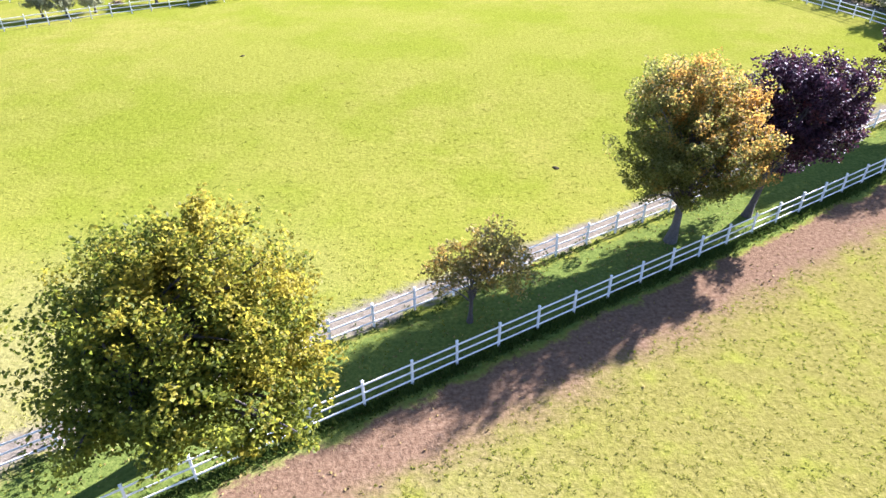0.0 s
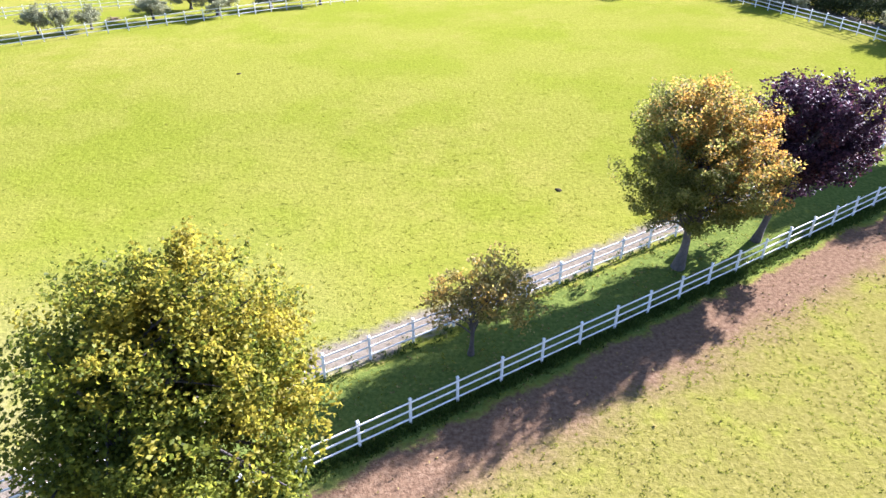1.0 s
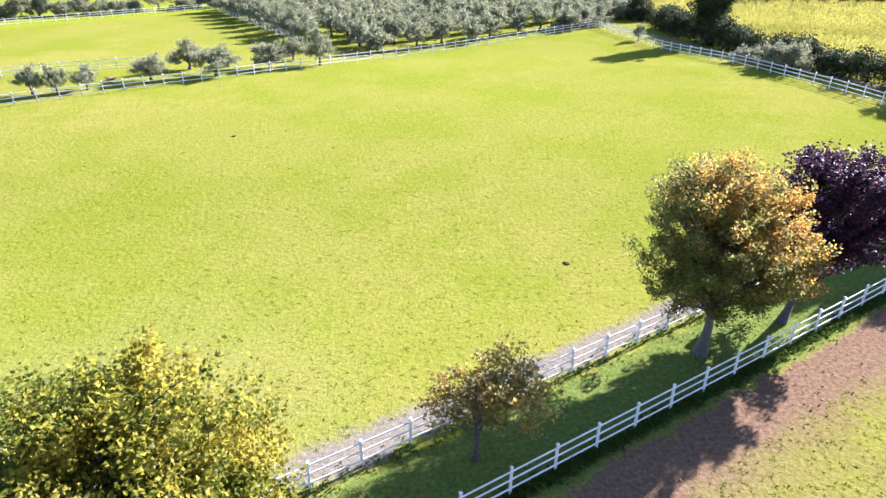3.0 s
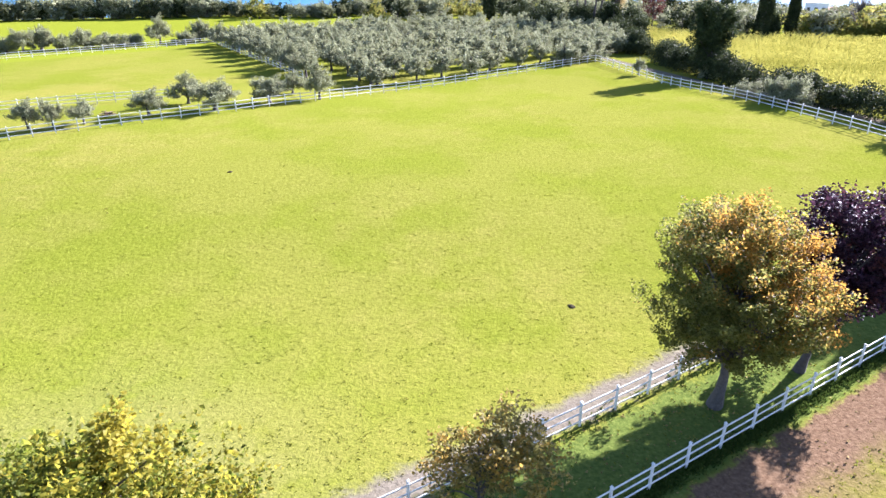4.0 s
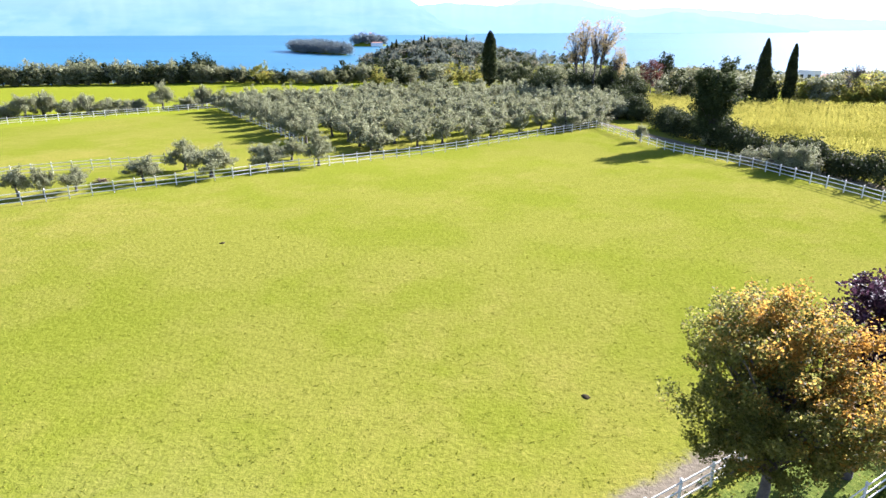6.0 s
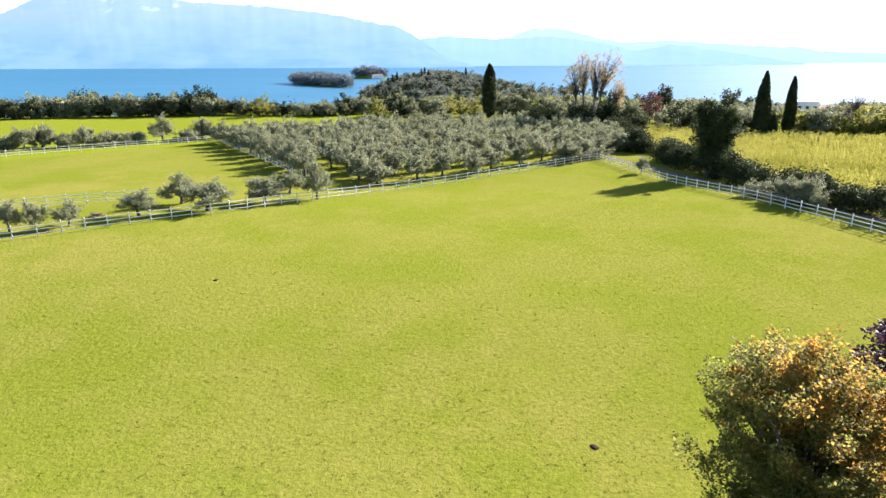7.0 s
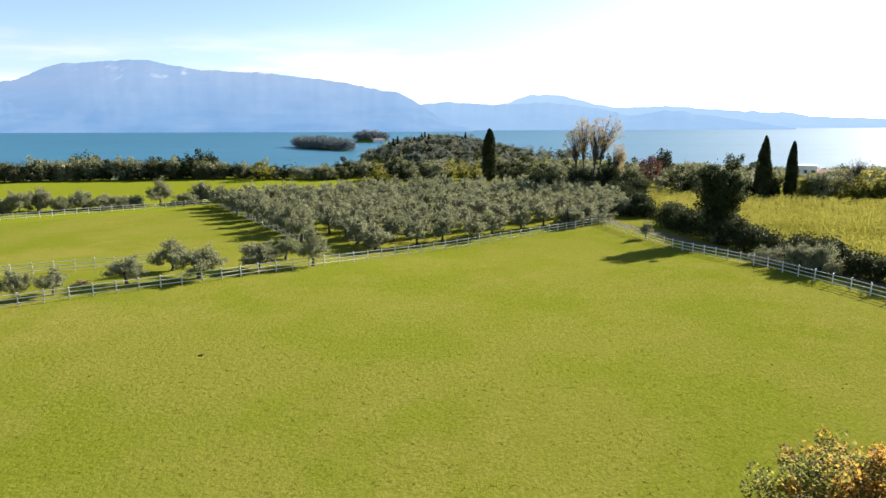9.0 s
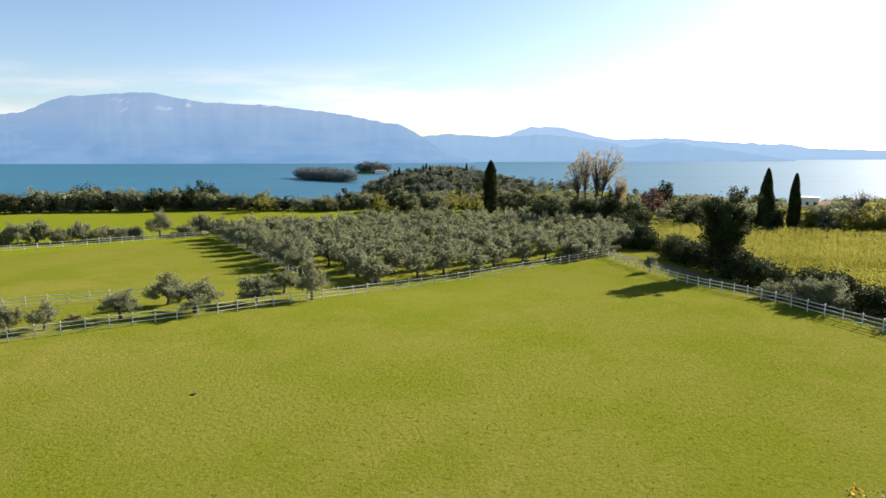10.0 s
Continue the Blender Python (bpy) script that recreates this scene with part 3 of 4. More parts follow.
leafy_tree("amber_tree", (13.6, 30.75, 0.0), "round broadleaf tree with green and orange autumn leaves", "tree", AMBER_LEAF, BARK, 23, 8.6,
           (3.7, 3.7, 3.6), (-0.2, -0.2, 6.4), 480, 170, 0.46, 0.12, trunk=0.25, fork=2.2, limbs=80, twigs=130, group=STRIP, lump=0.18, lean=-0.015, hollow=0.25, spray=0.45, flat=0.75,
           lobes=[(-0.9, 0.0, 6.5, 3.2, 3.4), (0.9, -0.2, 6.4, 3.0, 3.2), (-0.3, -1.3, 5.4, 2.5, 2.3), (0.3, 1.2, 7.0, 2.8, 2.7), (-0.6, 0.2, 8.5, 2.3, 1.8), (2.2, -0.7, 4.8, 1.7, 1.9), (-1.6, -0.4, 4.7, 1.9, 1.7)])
for seed, foot, big, off, bend in ((14, (18.9, 33.2, 0.0), 1.0, (1.5, 0.8), 0.2), (15, lane(55.6, 20.6), 1.0, (-1.4, -0.6), -0.1)):
    leafy_tree("purple_maple", foot, "dark purple-leaved maple with a leaning trunk in the tree row", "tree", PURPLE_LEAF, BARK_DARK, seed, 7.6 * big,
               (3.3 * big, 3.0 * big, 2.8 * big), (*off, 5.9 * big), 300, 120, 0.48, 0.18, trunk=0.2, fork=2.0, limbs=46, twigs=50, group=STRIP, skirt=0.2, lump=0.34, lean=bend, hollow=0.3, spray=0.5)

# ---- olive trees ----
olives = []
for k in range(9):
    q = random.Random(70 + k)
    heaps = [(1.15 * math.cos(a) * q.uniform(0.8, 1.2), 1.15 * math.sin(a) * q.uniform(0.8, 1.2), q.uniform(1.9, 2.7) - (1.0 if k > 6 else 0.0), q.uniform(1.1, 1.4), q.uniform(0.9, 1.15))
             for a in (q.uniform(-0.4, 0.4) + n * 1.2566 for n in range(5))] + [(q.uniform(-0.3, 0.3), q.uniform(-0.3, 0.3), 3.35 - (0.9 if k > 6 else 0.0), 1.1, 0.85)]
    fine = k < 3 or k > 6
    o = leafy_tree("olive_tree", (0, -400 - 10 * k, 0), "grey-green olive tree in a grass orchard", "tree", OLIVE_LEAF, BARK_DARK, 40 + k, 4.0,
                   (2.0, 2.0, 1.5), (0, 0, 2.75), 72 if fine else 48, 130 if fine else 50, 0.52, 0.2 if fine else 0.34, trunk=0.2, fork=0.7, limbs=14, group="olive trees",
                   slim=0.24, lump=0.35, hollow=0.25, spray=0.45, droop=0.7, lean=0.05 * (k % 3 - 1), lobes=heaps)
    olives.append(o)


def olive(rng, x, y, size, wide=1.0, habit="grove"):
    m = Matrix.Translation(on_ground(x, y)) @ Matrix.Rotation(rng.uniform(0, 6.28), 4, "Z") @ Matrix.Diagonal((size * wide, size * wide, size, 1))
    return copy_thing(rng.choice({"fine": olives[:3], "grove": olives[3:7], "bush": olives[7:]}[habit]), m)


rng = random.Random(5)
for x, y, size, wide in ((-41.9, 76.6, 0.77, 0.78), (-39.4, 76.9, 0.77, 0.66), (-37.0, 78.7, 0.63, 1.01), (-31.4, 82.7, 0.73, 1.12), (-29.1, 89.5, 0.83, 1.04), (-24.6, 85.5, 0.85, 1.36), (-19.1, 90.4, 0.81, 1.26), (-17.5, 97.6, 0.65, 1.28), (-13.1, 92.9, 1.07, 0.74), (-7.2, 106.2, 0.64, 1.49)):
    olive(rng, x, y, size, wide, "fine")


def inside(p, poly):
    hit = False
    for (ax, ay), (bx, by) in zip(poly, poly[1:] + poly[:1]):
        if (ay > p[1]) != (by > p[1]) and p[0] < (bx - ax) * (p[1] - ay) / (by - ay) + ax:
            hit = not hit
    return hit


GROVE = [(-17.5, 112.5), (-9.0, 103.5), (4.0, 109.0), (28.0, 126.0), (41.6, 133.0), (47.0, 160.1), (36.4, 185.8), (-14.0, 174.0), (-38.0, 165.0), (-44.0, 154.0)]
for i in range(-20, 30):
    for j in range(-5, 25):
        p = Vector((0, 135)) + Vector((0.82, 0.57)) * (i * 5.5) + Vector((-0.57, 0.82)) * ((j - 8) * 5.5)
        p += Vector((rng.uniform(-0.8, 0.8), rng.uniform(-0.8, 0.8)))
        if inside(p, GROVE):
            olive(rng, p.x, p.y, rng.uniform(0.9, 1.15), rng.uniform(0.86, 1.04))
# the row that overhangs the fence between meadow and grove
for k in range(9):
    olive(rng, -18.1 - 3.1 * k + rng.uniform(-0.5, 0.5), 111.6 + 5.45 * k + rng.uniform(-0.6, 0.6), rng.uniform(0.95, 1.2), 0.95, "fine")
# trees and bushes behind the meadow's far fence
for x, y, size, wide in ((-83.4, 144.2, 0.72, 1.20), (-80.1, 144.3, 0.88, 0.94), (-78.2, 147.5, 1.22, 0.81), (-73.7, 147.7, 0.80, 1.06), (-70.7, 150.4, 1.03, 0.89), (-66.5, 151.5, 0.77, 1.47), (-63.6, 156.3, 0.62, 1.96), (-57.9, 158.5, 1.04, 0.83), (-53.0, 159.6, 0.70, 1.48), (-50.7, 163.7, 1.20, 0.75), (-46.9, 163.6, 0.78, 1.22)):
    olive(rng, x, y, size * 1.25, wide, rng.choice(("bush", "bush", "fine")))
# olive bushes in front of the hedge and a sapling by the corner
for x, y, size, wide in ((44.6, 106.5, 0.73, 0.79), (43.2, 90.7, 0.55, 1.43), (44.4, 86.6, 0.92, 0.95), (46.1, 84.6, 1.0, 0.80), (30.9, 128.2, 1.03, 1.28), (38.7, 137.4, 1.01, 1.12), (35.4, 111.4, 0.60, 0.62), (26.1, 124.0, 0.95, 1.25)):
    olive(rng, x, y, size * 1.1, wide, "fine" if size == 0.60 and wide == 0.62 else "bush")
olive(rng, 50.0, 68.4, 0.9, 1.0, "fine")
for o in olives:
    for q in (o, *o.children_recursive):
        bpy.data.objects.remove(q)

# ---- hedges, cypresses and trees further off ----
def cypress(at, height, width, seed, blunt=2.2, n=9000, size=0.55):
    g = np.random.default_rng(seed)
    f = g.uniform(0, 1, n) ** 0.8
    r = width / 2 * np.minimum(1, 0.55 + f / 0.3) * (1 - f ** blunt) ** 0.7 * g.uniform(0.6, 1.0, n)
    a = g.uniform(0, 6.28, n)
    r *= 1 + 0.12 * np.sin(a * 3 + f * 9) + 0.08 * np.sin(a * 7 - f * 23)
    pts = np.stack([r * np.cos(a), r * np.sin(a), 0.4 + f * (height - 0.4)], 1)
    root = thing("cypress_tree", at, "tall slender dark green cypress", "tree", "cypresses")
    part("trunk", mesh_of("trunk", *tube_arrays([(0, 0, 0), (0, 0, height * 0.5), (0, 0, height * 0.92)], [0.3, 0.2, 0.03]), BARK_DARK, False), root)
    part("crown", mesh_of("crown", *leaf_arrays(g, pts, size, droop=-1.2, slim=0.2), GREEN_LEAF), root)
    return root


cypress(on_ground(20.6, 203.5), 15.3, 3.9, 61, 5.0)
cypress(on_ground(79.2, 159.2), 14.6, 4.3, 62, 1.5)
cypress(on_ground(85.7, 159.0), 13.3, 2.8, 63)
tagged(cypress(on_ground(81.8, 158.4), 5.2, 2.5, 66, 1.4, 2500, 0.4), "small dark conical conifer between two tall cypresses")
leafy_tree("evergreen_tree", on_ground(45.4, 108.5), "dense dark green evergreen tree above the hedge", "tree", EVERGREEN_LEAF, BARK_DARK, 64, 13.0,
           (3.0, 3.0, 4.9), (0, 0, 6.6), 230, 110, 0.85, 0.3, trunk=0.35, fork=1.5, limbs=24, lump=0.3, spray=0.5,
           lobes=[(0.0, 0.0, 5.0, 2.6, 3.4), (1.1, 0.0, 10.4, 2.2, 2.1), (-1.2, 0.2, 9.4, 2.0, 2.2), (1.7, 0.0, 7.4, 1.9, 2.5), (-1.6, -0.3, 6.4, 1.9, 2.3), (-0.1, -0.4, 3.0, 2.7, 1.9), (0.1, 0.3, 8.0, 2.2, 2.6)])


def hedge(name, a, b, width, height, leaf, label, seed, clump=0.9, size=0.3):
    """A long uneven bush: clumps of leaves along a line, with stems below."""
    g = np.random.default_rng(seed)
    a, b = np.array(a, float), np.array(b, float)
    run = np.linalg.norm(b - a)
    ahead = (b - a) / run
    side = np.array([-ahead[1], ahead[0]])
    n = int(run * width * height * 1.9)
    s, w, h = g.uniform(0, run, n), g.uniform(-1, 1, n), g.uniform(0.05, 1, n) ** 0.7
    tall = height * (0.8 + 0.16 * np.sin(s * 0.55 + seed) + 0.12 * np.sin(s * 1.35 + 2 * seed))
    w = w * np.sqrt(np.clip(1.05 - h ** 2, 0, 1)) * width / 2
    ground_at = ground_height(a[0] + ahead[0] * s, a[1] + ahead[1] * s) - float(ground_height(a[0], a[1]))
    c = np.stack([ahead[0] * s + side[0] * w, ahead[1] * s + side[1] * w, h * tall + ground_at], 1)
    each = 26
    p = np.repeat(c, each, 0) + g.normal(size=(n * each, 3)) * clump * 0.45
    p[:, 2] = np.maximum(p[:, 2], 0.1 + np.repeat(ground_at, each))
    root = thing(name, on_ground(a[0], a[1]), label, "hedge")
    stems = []
    for k in range(int(run / 1.2)):
        q = ahead * (k * 1.2 + g.uniform(0, 0.8))
        z = float(ground_height(a[0] + q[0], a[1] + q[1])) - root.location.z
        stems.append(tube_arrays([(q[0], q[1], z - 0.05), (q[0] + g.normal() * 0.2, q[1] + g.normal() * 0.2, z + height * 0.6)], [0.06, 0.02], 5))
    tagged(part("stems", mesh_of("stems", *joined(stems), BARK_DARK, False), root), kind="stuff")
    part("foliage", mesh_of("foliage", *leaf_arrays(g, p, size), leaf), root)
    return root


hedge("hedge", (43.4, 125.0), (46.6, 98.0), 4.4, 3.7, GREEN_LEAF, "dark overgrown hedge beside the lane", 71)
hedge("hedge", (46.6, 98.0), (51.6, 76.0), 4.0, 3.1, GREEN_LEAF, "dark overgrown hedge at the edge of the maize", 72)
hedge("hedge", (52.0, 76.0), (61.0, 46.0), 4.2, 3.5, GREEN_LEAF, "dark overgrown hedge at the edge of the maize", 73)
hedge("hedge", (43.0, 133.0), (46.0, 168.0), 5.5, 4.0, GREEN_LEAF, "dark thicket beside the olive grove", 74)
hedge("hedge", (46.6, 119.0), (49.0, 138.0), 4.6, 2.5, GREEN_LEAF, "dark thicket between lane and maize", 76)
hedge("hedge", (27.5, 174.0), (55.0, 170.0), 5.5, 5.5, GREEN_LEAF, "dark thicket under bare poplars", 75)

hedge("hedge", (36.5, 168.6), (48.0, 168.4), 4.0, 7.5, GREEN_LEAF, "dark ivy and scrub climbing the feet of the poplars", 77)

# ---- poplars, bare trees and single trees beyond the grove ----
for k, (x, y, h, lean, wide) in enumerate(((38.4, 169.4, 17.0, -0.06, 2.4), (40.4, 171.0, 19.4, -0.02, 2.4), (42.3, 169.0, 19.0, 0.03, 2.2), (43.8, 170.6, 20.6, 0.10, 4.2), (46.6, 169.4, 13.0, 0.16, 1.6))):
    leafy_tree("poplar_tree", on_ground(x, y), "nearly bare poplar with a few pale yellow leaves", "tree", PALE_LEAF, BARK_DARK, 90 + k, 0.9 * h,
               (wide, wide, h * 0.24), (lean * h, 0, h * 0.72), 130, 22, 0.55, 0.2, trunk=0.36, fork=h * 0.4, limbs=46, twigs=110, group="bare poplars", hollow=0.5, lean=lean, droop=-0.6, skirt=0.7)
leafy_tree("bare_tree", on_ground(99.7, 156.8), "leafless tree beside the maize field", "tree", PALE_LEAF, BARK, 97, 10.0,
           (3.2, 3.2, 3.4), (0, 0, 6.9), 110, 2, 0.5, 0.2, trunk=0.3, fork=2.0, limbs=60, twigs=220, hollow=0.5)
leafy_tree("red_tree", on_ground(61.2, 182.0), "small reddish autumn tree behind the maize", "tree", RED_LEAF, BARK_DARK, 98, 9.0,
           (2.6, 2.6, 3.8), (0, 0, 5.2), 70, 26, 0.9, 0.4, trunk=0.2, fork=1.5, limbs=12)
leafy_tree("conifer_tree", on_ground(77.2, 214.9), "dark blue-green conifer behind the maize", "tree", GREEN_LEAF, BARK_DARK, 99, 8.0,
           (2.2, 2.2, 3.4), (0, 0, 4.4), 70, 26, 1.0, 0.5, trunk=0.2, fork=1.5, limbs=12)

shapes = []
for k, (leaf, name, label) in enumerate(((WOOD_LEAF, "oak_tree", "brownish green oak on the slope above the lake"), (OLIVE_LEAF, "grey_tree", "grey-green tree on the slope above the lake"),
                                         (GREEN_LEAF, "holm_oak", "dark evergreen oak on the slope above the lake"), (YELLOW_LEAF, "yellow_shrub", "yellow-green autumn shrub beyond the grove"))):
    for v in range(2):
        shapes.append(leafy_tree(name, (0, -300, 0), label, "tree" if k < 3 else "shrub", leaf, BARK_DARK, 120 + 2 * k + v, 6.5, (2.5, 2.5, 3.1), (0, 0, 3.1), 48, 32, 0.9, 0.5,
                                 trunk=0.18, fork=0.8, limbs=4, lump=0.35, skirt=-0.1, spray=0.4))


def wild(kind, x, y, size, wide=1.0):
    o = shapes[kind * 2 + rng.randrange(2)]
    m = Matrix.Translation(on_ground(x, y)) @ Matrix.Rotation(rng.uniform(0, 6.28), 4, "Z") @ Matrix.Diagonal((size * wide, size * wide, size, 1))
    return copy_thing(o, m)


# belt behind the fresh field
for k in range(100):
    f = k / 99
    x = -156 + 133 * f
    y = 195.5 + 22 * math.sin(min(1.0, f * 1.35) * math.pi * 0.62) - 4 * max(0.0, f - 0.7) * 10 * 0.6
    low = 1.0 - 0.36 * min(1.0, max(0.0, (f - 0.66) / 0.12))
    wild(rng.choice((0, 0, 1, 1, 2)), x + rng.uniform(-1, 1), y + rng.uniform(-1.5, 3.5), rng.uniform(0.74, 1.0) * low, rng.uniform(1.0, 1.35))
for x, y, size in ((-110.5, 224.7, 1.5), (-107.0, 225.6, 1.6), (-103.5, 224.4, 1.4), (-75.2, 223.4, 1.4), (-71.0, 222.5, 1.55), (-67.5, 221.2, 1.5)):
    wild(rng.choice((0, 2)), x, y, size * 0.8, 1.0)
wild(3, -131.0, 203.0, 1.0)
wild(3, -47.0, 208.4, 0.9)
# trees and shrubs behind the grove
for k in range(46):
    x = rng.uniform(-31, 31)
    wild(rng.choice((0, 0, 1, 2)), x, rng.uniform(206, 238), rng.uniform(0.55, 0.95), rng.uniform(1.0, 1.3))
for x, y, size in ((-12.2, 203.9, 0.7), (9.6, 212.2, 0.75), (13.2, 208.5, 0.7), (17.7, 211.1, 0.65)):
    wild(3, x, y, size, 1.2)
for x, y, size in ((30.1, 167.8, 1.0), (31.9, 169.5, 0.9), (46.2, 165.6, 1.0), (49.7, 166.3, 0.9), (52.4, 168.1, 0.8), (51.0, 161.7, 0.8)):
    wild(rng.choice((2, 2, 0)), x, y, size, 1.1)
# trees between the grove and the bare poplars
for k in range(46):
    wild(rng.choice((0, 2, 2, 1)), rng.uniform(22, 62), rng.uniform(188, 242), rng.uniform(0.5, 0.85), rng.uniform(1.1, 1.4))
# shrubs along the far side of the maize
for k in range(16):
    x = 88 + k * 2.35
    wild(rng.choice((3, 3, 3, 3, 1)), x, 157.5 - 0.45 * (x - 88) + rng.uniform(-2, 2), rng.uniform(0.68, 0.98), rng.uniform(1.1, 1.5))
for k in range(34):
    y = rng.uniform(170, 236)
    wild(rng.choice((3, 1, 2, 0)), 0.62 * (y - 16.4) + rng.uniform(-9, 10), y, rng.uniform(0.2, 0.3), rng.uniform(1.5, 2.2))
for x, y, size in ((73.5, 161.1, 0.8), (77.0, 161.9, 0.7), (82.3, 161.0, 0.6), (83.0, 165.0, 0.75), (80.0, 169.0, 0.8), (86.5, 167.0, 0.75), (76.5, 172.0, 0.8), (88.8, 158.0, 0.75), (91.8, 157.0, 0.7), (68.2, 166.7, 1.2), (64.7, 170.4, 1.0), (54.1, 176.0, 0.7), (57.7, 177.7, 0.6), (63.0, 178.4, 0.6), (67.4, 175.6, 0.7)):
    wild(rng.choice((1, 0, 2)), x, y, size, 1.2)
for o in shapes:
    for q in (o, *o.children_recursive):
        bpy.data.objects.remove(q)


def woods(name, spots, heights, leaf, label, seed, size=1.3, each=120):
    """Woodland far off: every crown a heap of leafy clumps on its own stem, all in one object."""
    g = np.random.default_rng(seed)
    leaves, stems = [], []
    for (x, y), h in zip(spots, heights):
        z = float(ground_height(np.array(x), np.array(y)))
        r = h * g.uniform(0.32, 0.45)
        pts, _ = blob_points(g, (r, r, h * 0.42), (x, y, z + h * 0.56), 10, each // 10, h * 0.2, lump=0.3)
        leaves.append(pts)
        stems.append(tube_arrays([(x, y, z - 0.3), (x, y, z + h * 0.6)], [0.25, 0.1], 4))
    root = thing(name, (0, 0, 0), label, "woodland", kind="stuff")
    tagged(part("foliage", mesh_of("foliage", *leaf_arrays(g, np.concatenate(leaves), size), leaf), root), kind="stuff")
    tagged(part("stems", mesh_of("stems", *joined(stems), BARK_DARK, False), root), kind="stuff")
    return root


g = np.random.default_rng(7)
# the wooded headland
spots = [(x, y) for x, y in zip(g.normal(20, 85, 1600), g.normal(870, 85, 1600)) if ground_height(np.array(x), np.array(y)) > LAKE_Z + 1.5][:900]
woods("woodland", spots[:560], g.uniform(8, 14, 560), HAZY_HEADLAND_LEAF, "mixed autumn woods on a headland in the lake", 201, 1.7, 130)
woods("woodland", spots[560:], g.uniform(8, 13, len(spots) - 560), GREEN_LEAF, "dark evergreen woods on a headland in the lake", 202, 1.7, 130)
# gardens and trees behind the thicket and the maize
spots = [(x, y) for x, y in zip(g.uniform(20, 240, 2400), g.uniform(128, 262, 2400))
         if 0.18 * y < x < 0.98 * y and y - 16 > 171 - 0.30 * (x - 55) and not (abs(x - 0.62 * (y - 16.4) - 0.5) < 9 and y < 262) and not (x < 56 and y < 186)]
third = len(spots) // 3
woods("woodland", spots[:third], g.uniform(2.4, 4.2, third), OLIVE_LEAF, "grey-green garden trees behind the maize", 208, 0.5, 140)
woods("woodland", spots[third:2 * third], g.uniform(2.4, 4.5, third), WOOD_LEAF, "mixed garden trees behind the maize", 209, 0.5, 140)
woods("woodland", spots[2 * third:], g.uniform(2.4, 4.5, len(spots) - 2 * third), EVERGREEN_LEAF, "dark green garden trees behind the maize", 210, 0.5, 140)
for k, (x, y) in enumerate(((-42, 872), (-36, 876), (-30, 870), (-8, 862), (2, 868), (6, 865), (11, 870), (60, 872), (96, 862))):
    cypress(on_ground(x, y), 15.0 + 2 * (k % 3), 4.5, 300 + k, 1.6, 700, 2.0)
# slopes down to the shore
spots = [(x, y) for x, y in zip(g.uniform(-60, 190, 500), g.uniform(300, 700, 500)) if abs(x - 0.05 * y) < 0.3 * y and ground_height(np.array(x), np.array(y)) > LAKE_Z + 1]
half = len(spots) * 3 // 5
woods("woodland", spots[:half], g.uniform(6, 10, half), HAZY_HEADLAND_LEAF, "mixed trees on the slope down to the lake", 203, 0.9)
woods("woodland", spots[half:], g.uniform(6, 10, len(spots) - half), GREEN_LEAF, "dark trees on the slope down to the lake", 204, 0.9)
spots = [(x, y) for x, y in zip(g.uniform(90, 520, 900), g.uniform(255, 640, 900)) if 0.26 * y < x < 0.85 * y and ground_height(np.array(x), np.array(y)) > LAKE_Z + 1]
half = len(spots) // 2
woods("woodland", spots[:half], g.uniform(5, 8, half), OLIVE_LEAF, "grey-green trees and gardens near the shore", 205, 0.8)
woods("woodland", spots[half:], g.uniform(5, 8, len(spots) - half), GREEN_LEAF, "dark garden trees near the shore", 206, 0.8)
spots = [(x, y) for x, y in zip(g.uniform(-260, -20, 200), g.uniform(262, 330, 200))][:120]
woods("woodland", spots, g.uniform(5, 7, 120), WOOD_LEAF, "trees on the slope below the field", 207, 0.8)


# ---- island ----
# leaves lifted to blue-grey so their colour carries the haze over the water
HAZY_ISLAND_LEAF = leaf_material("hazy_island_leaf", (0.080, 0.100, 0.102), (0.135, 0.160, 0.156), (0.21, 0.235, 0.215), None, through=0.15)


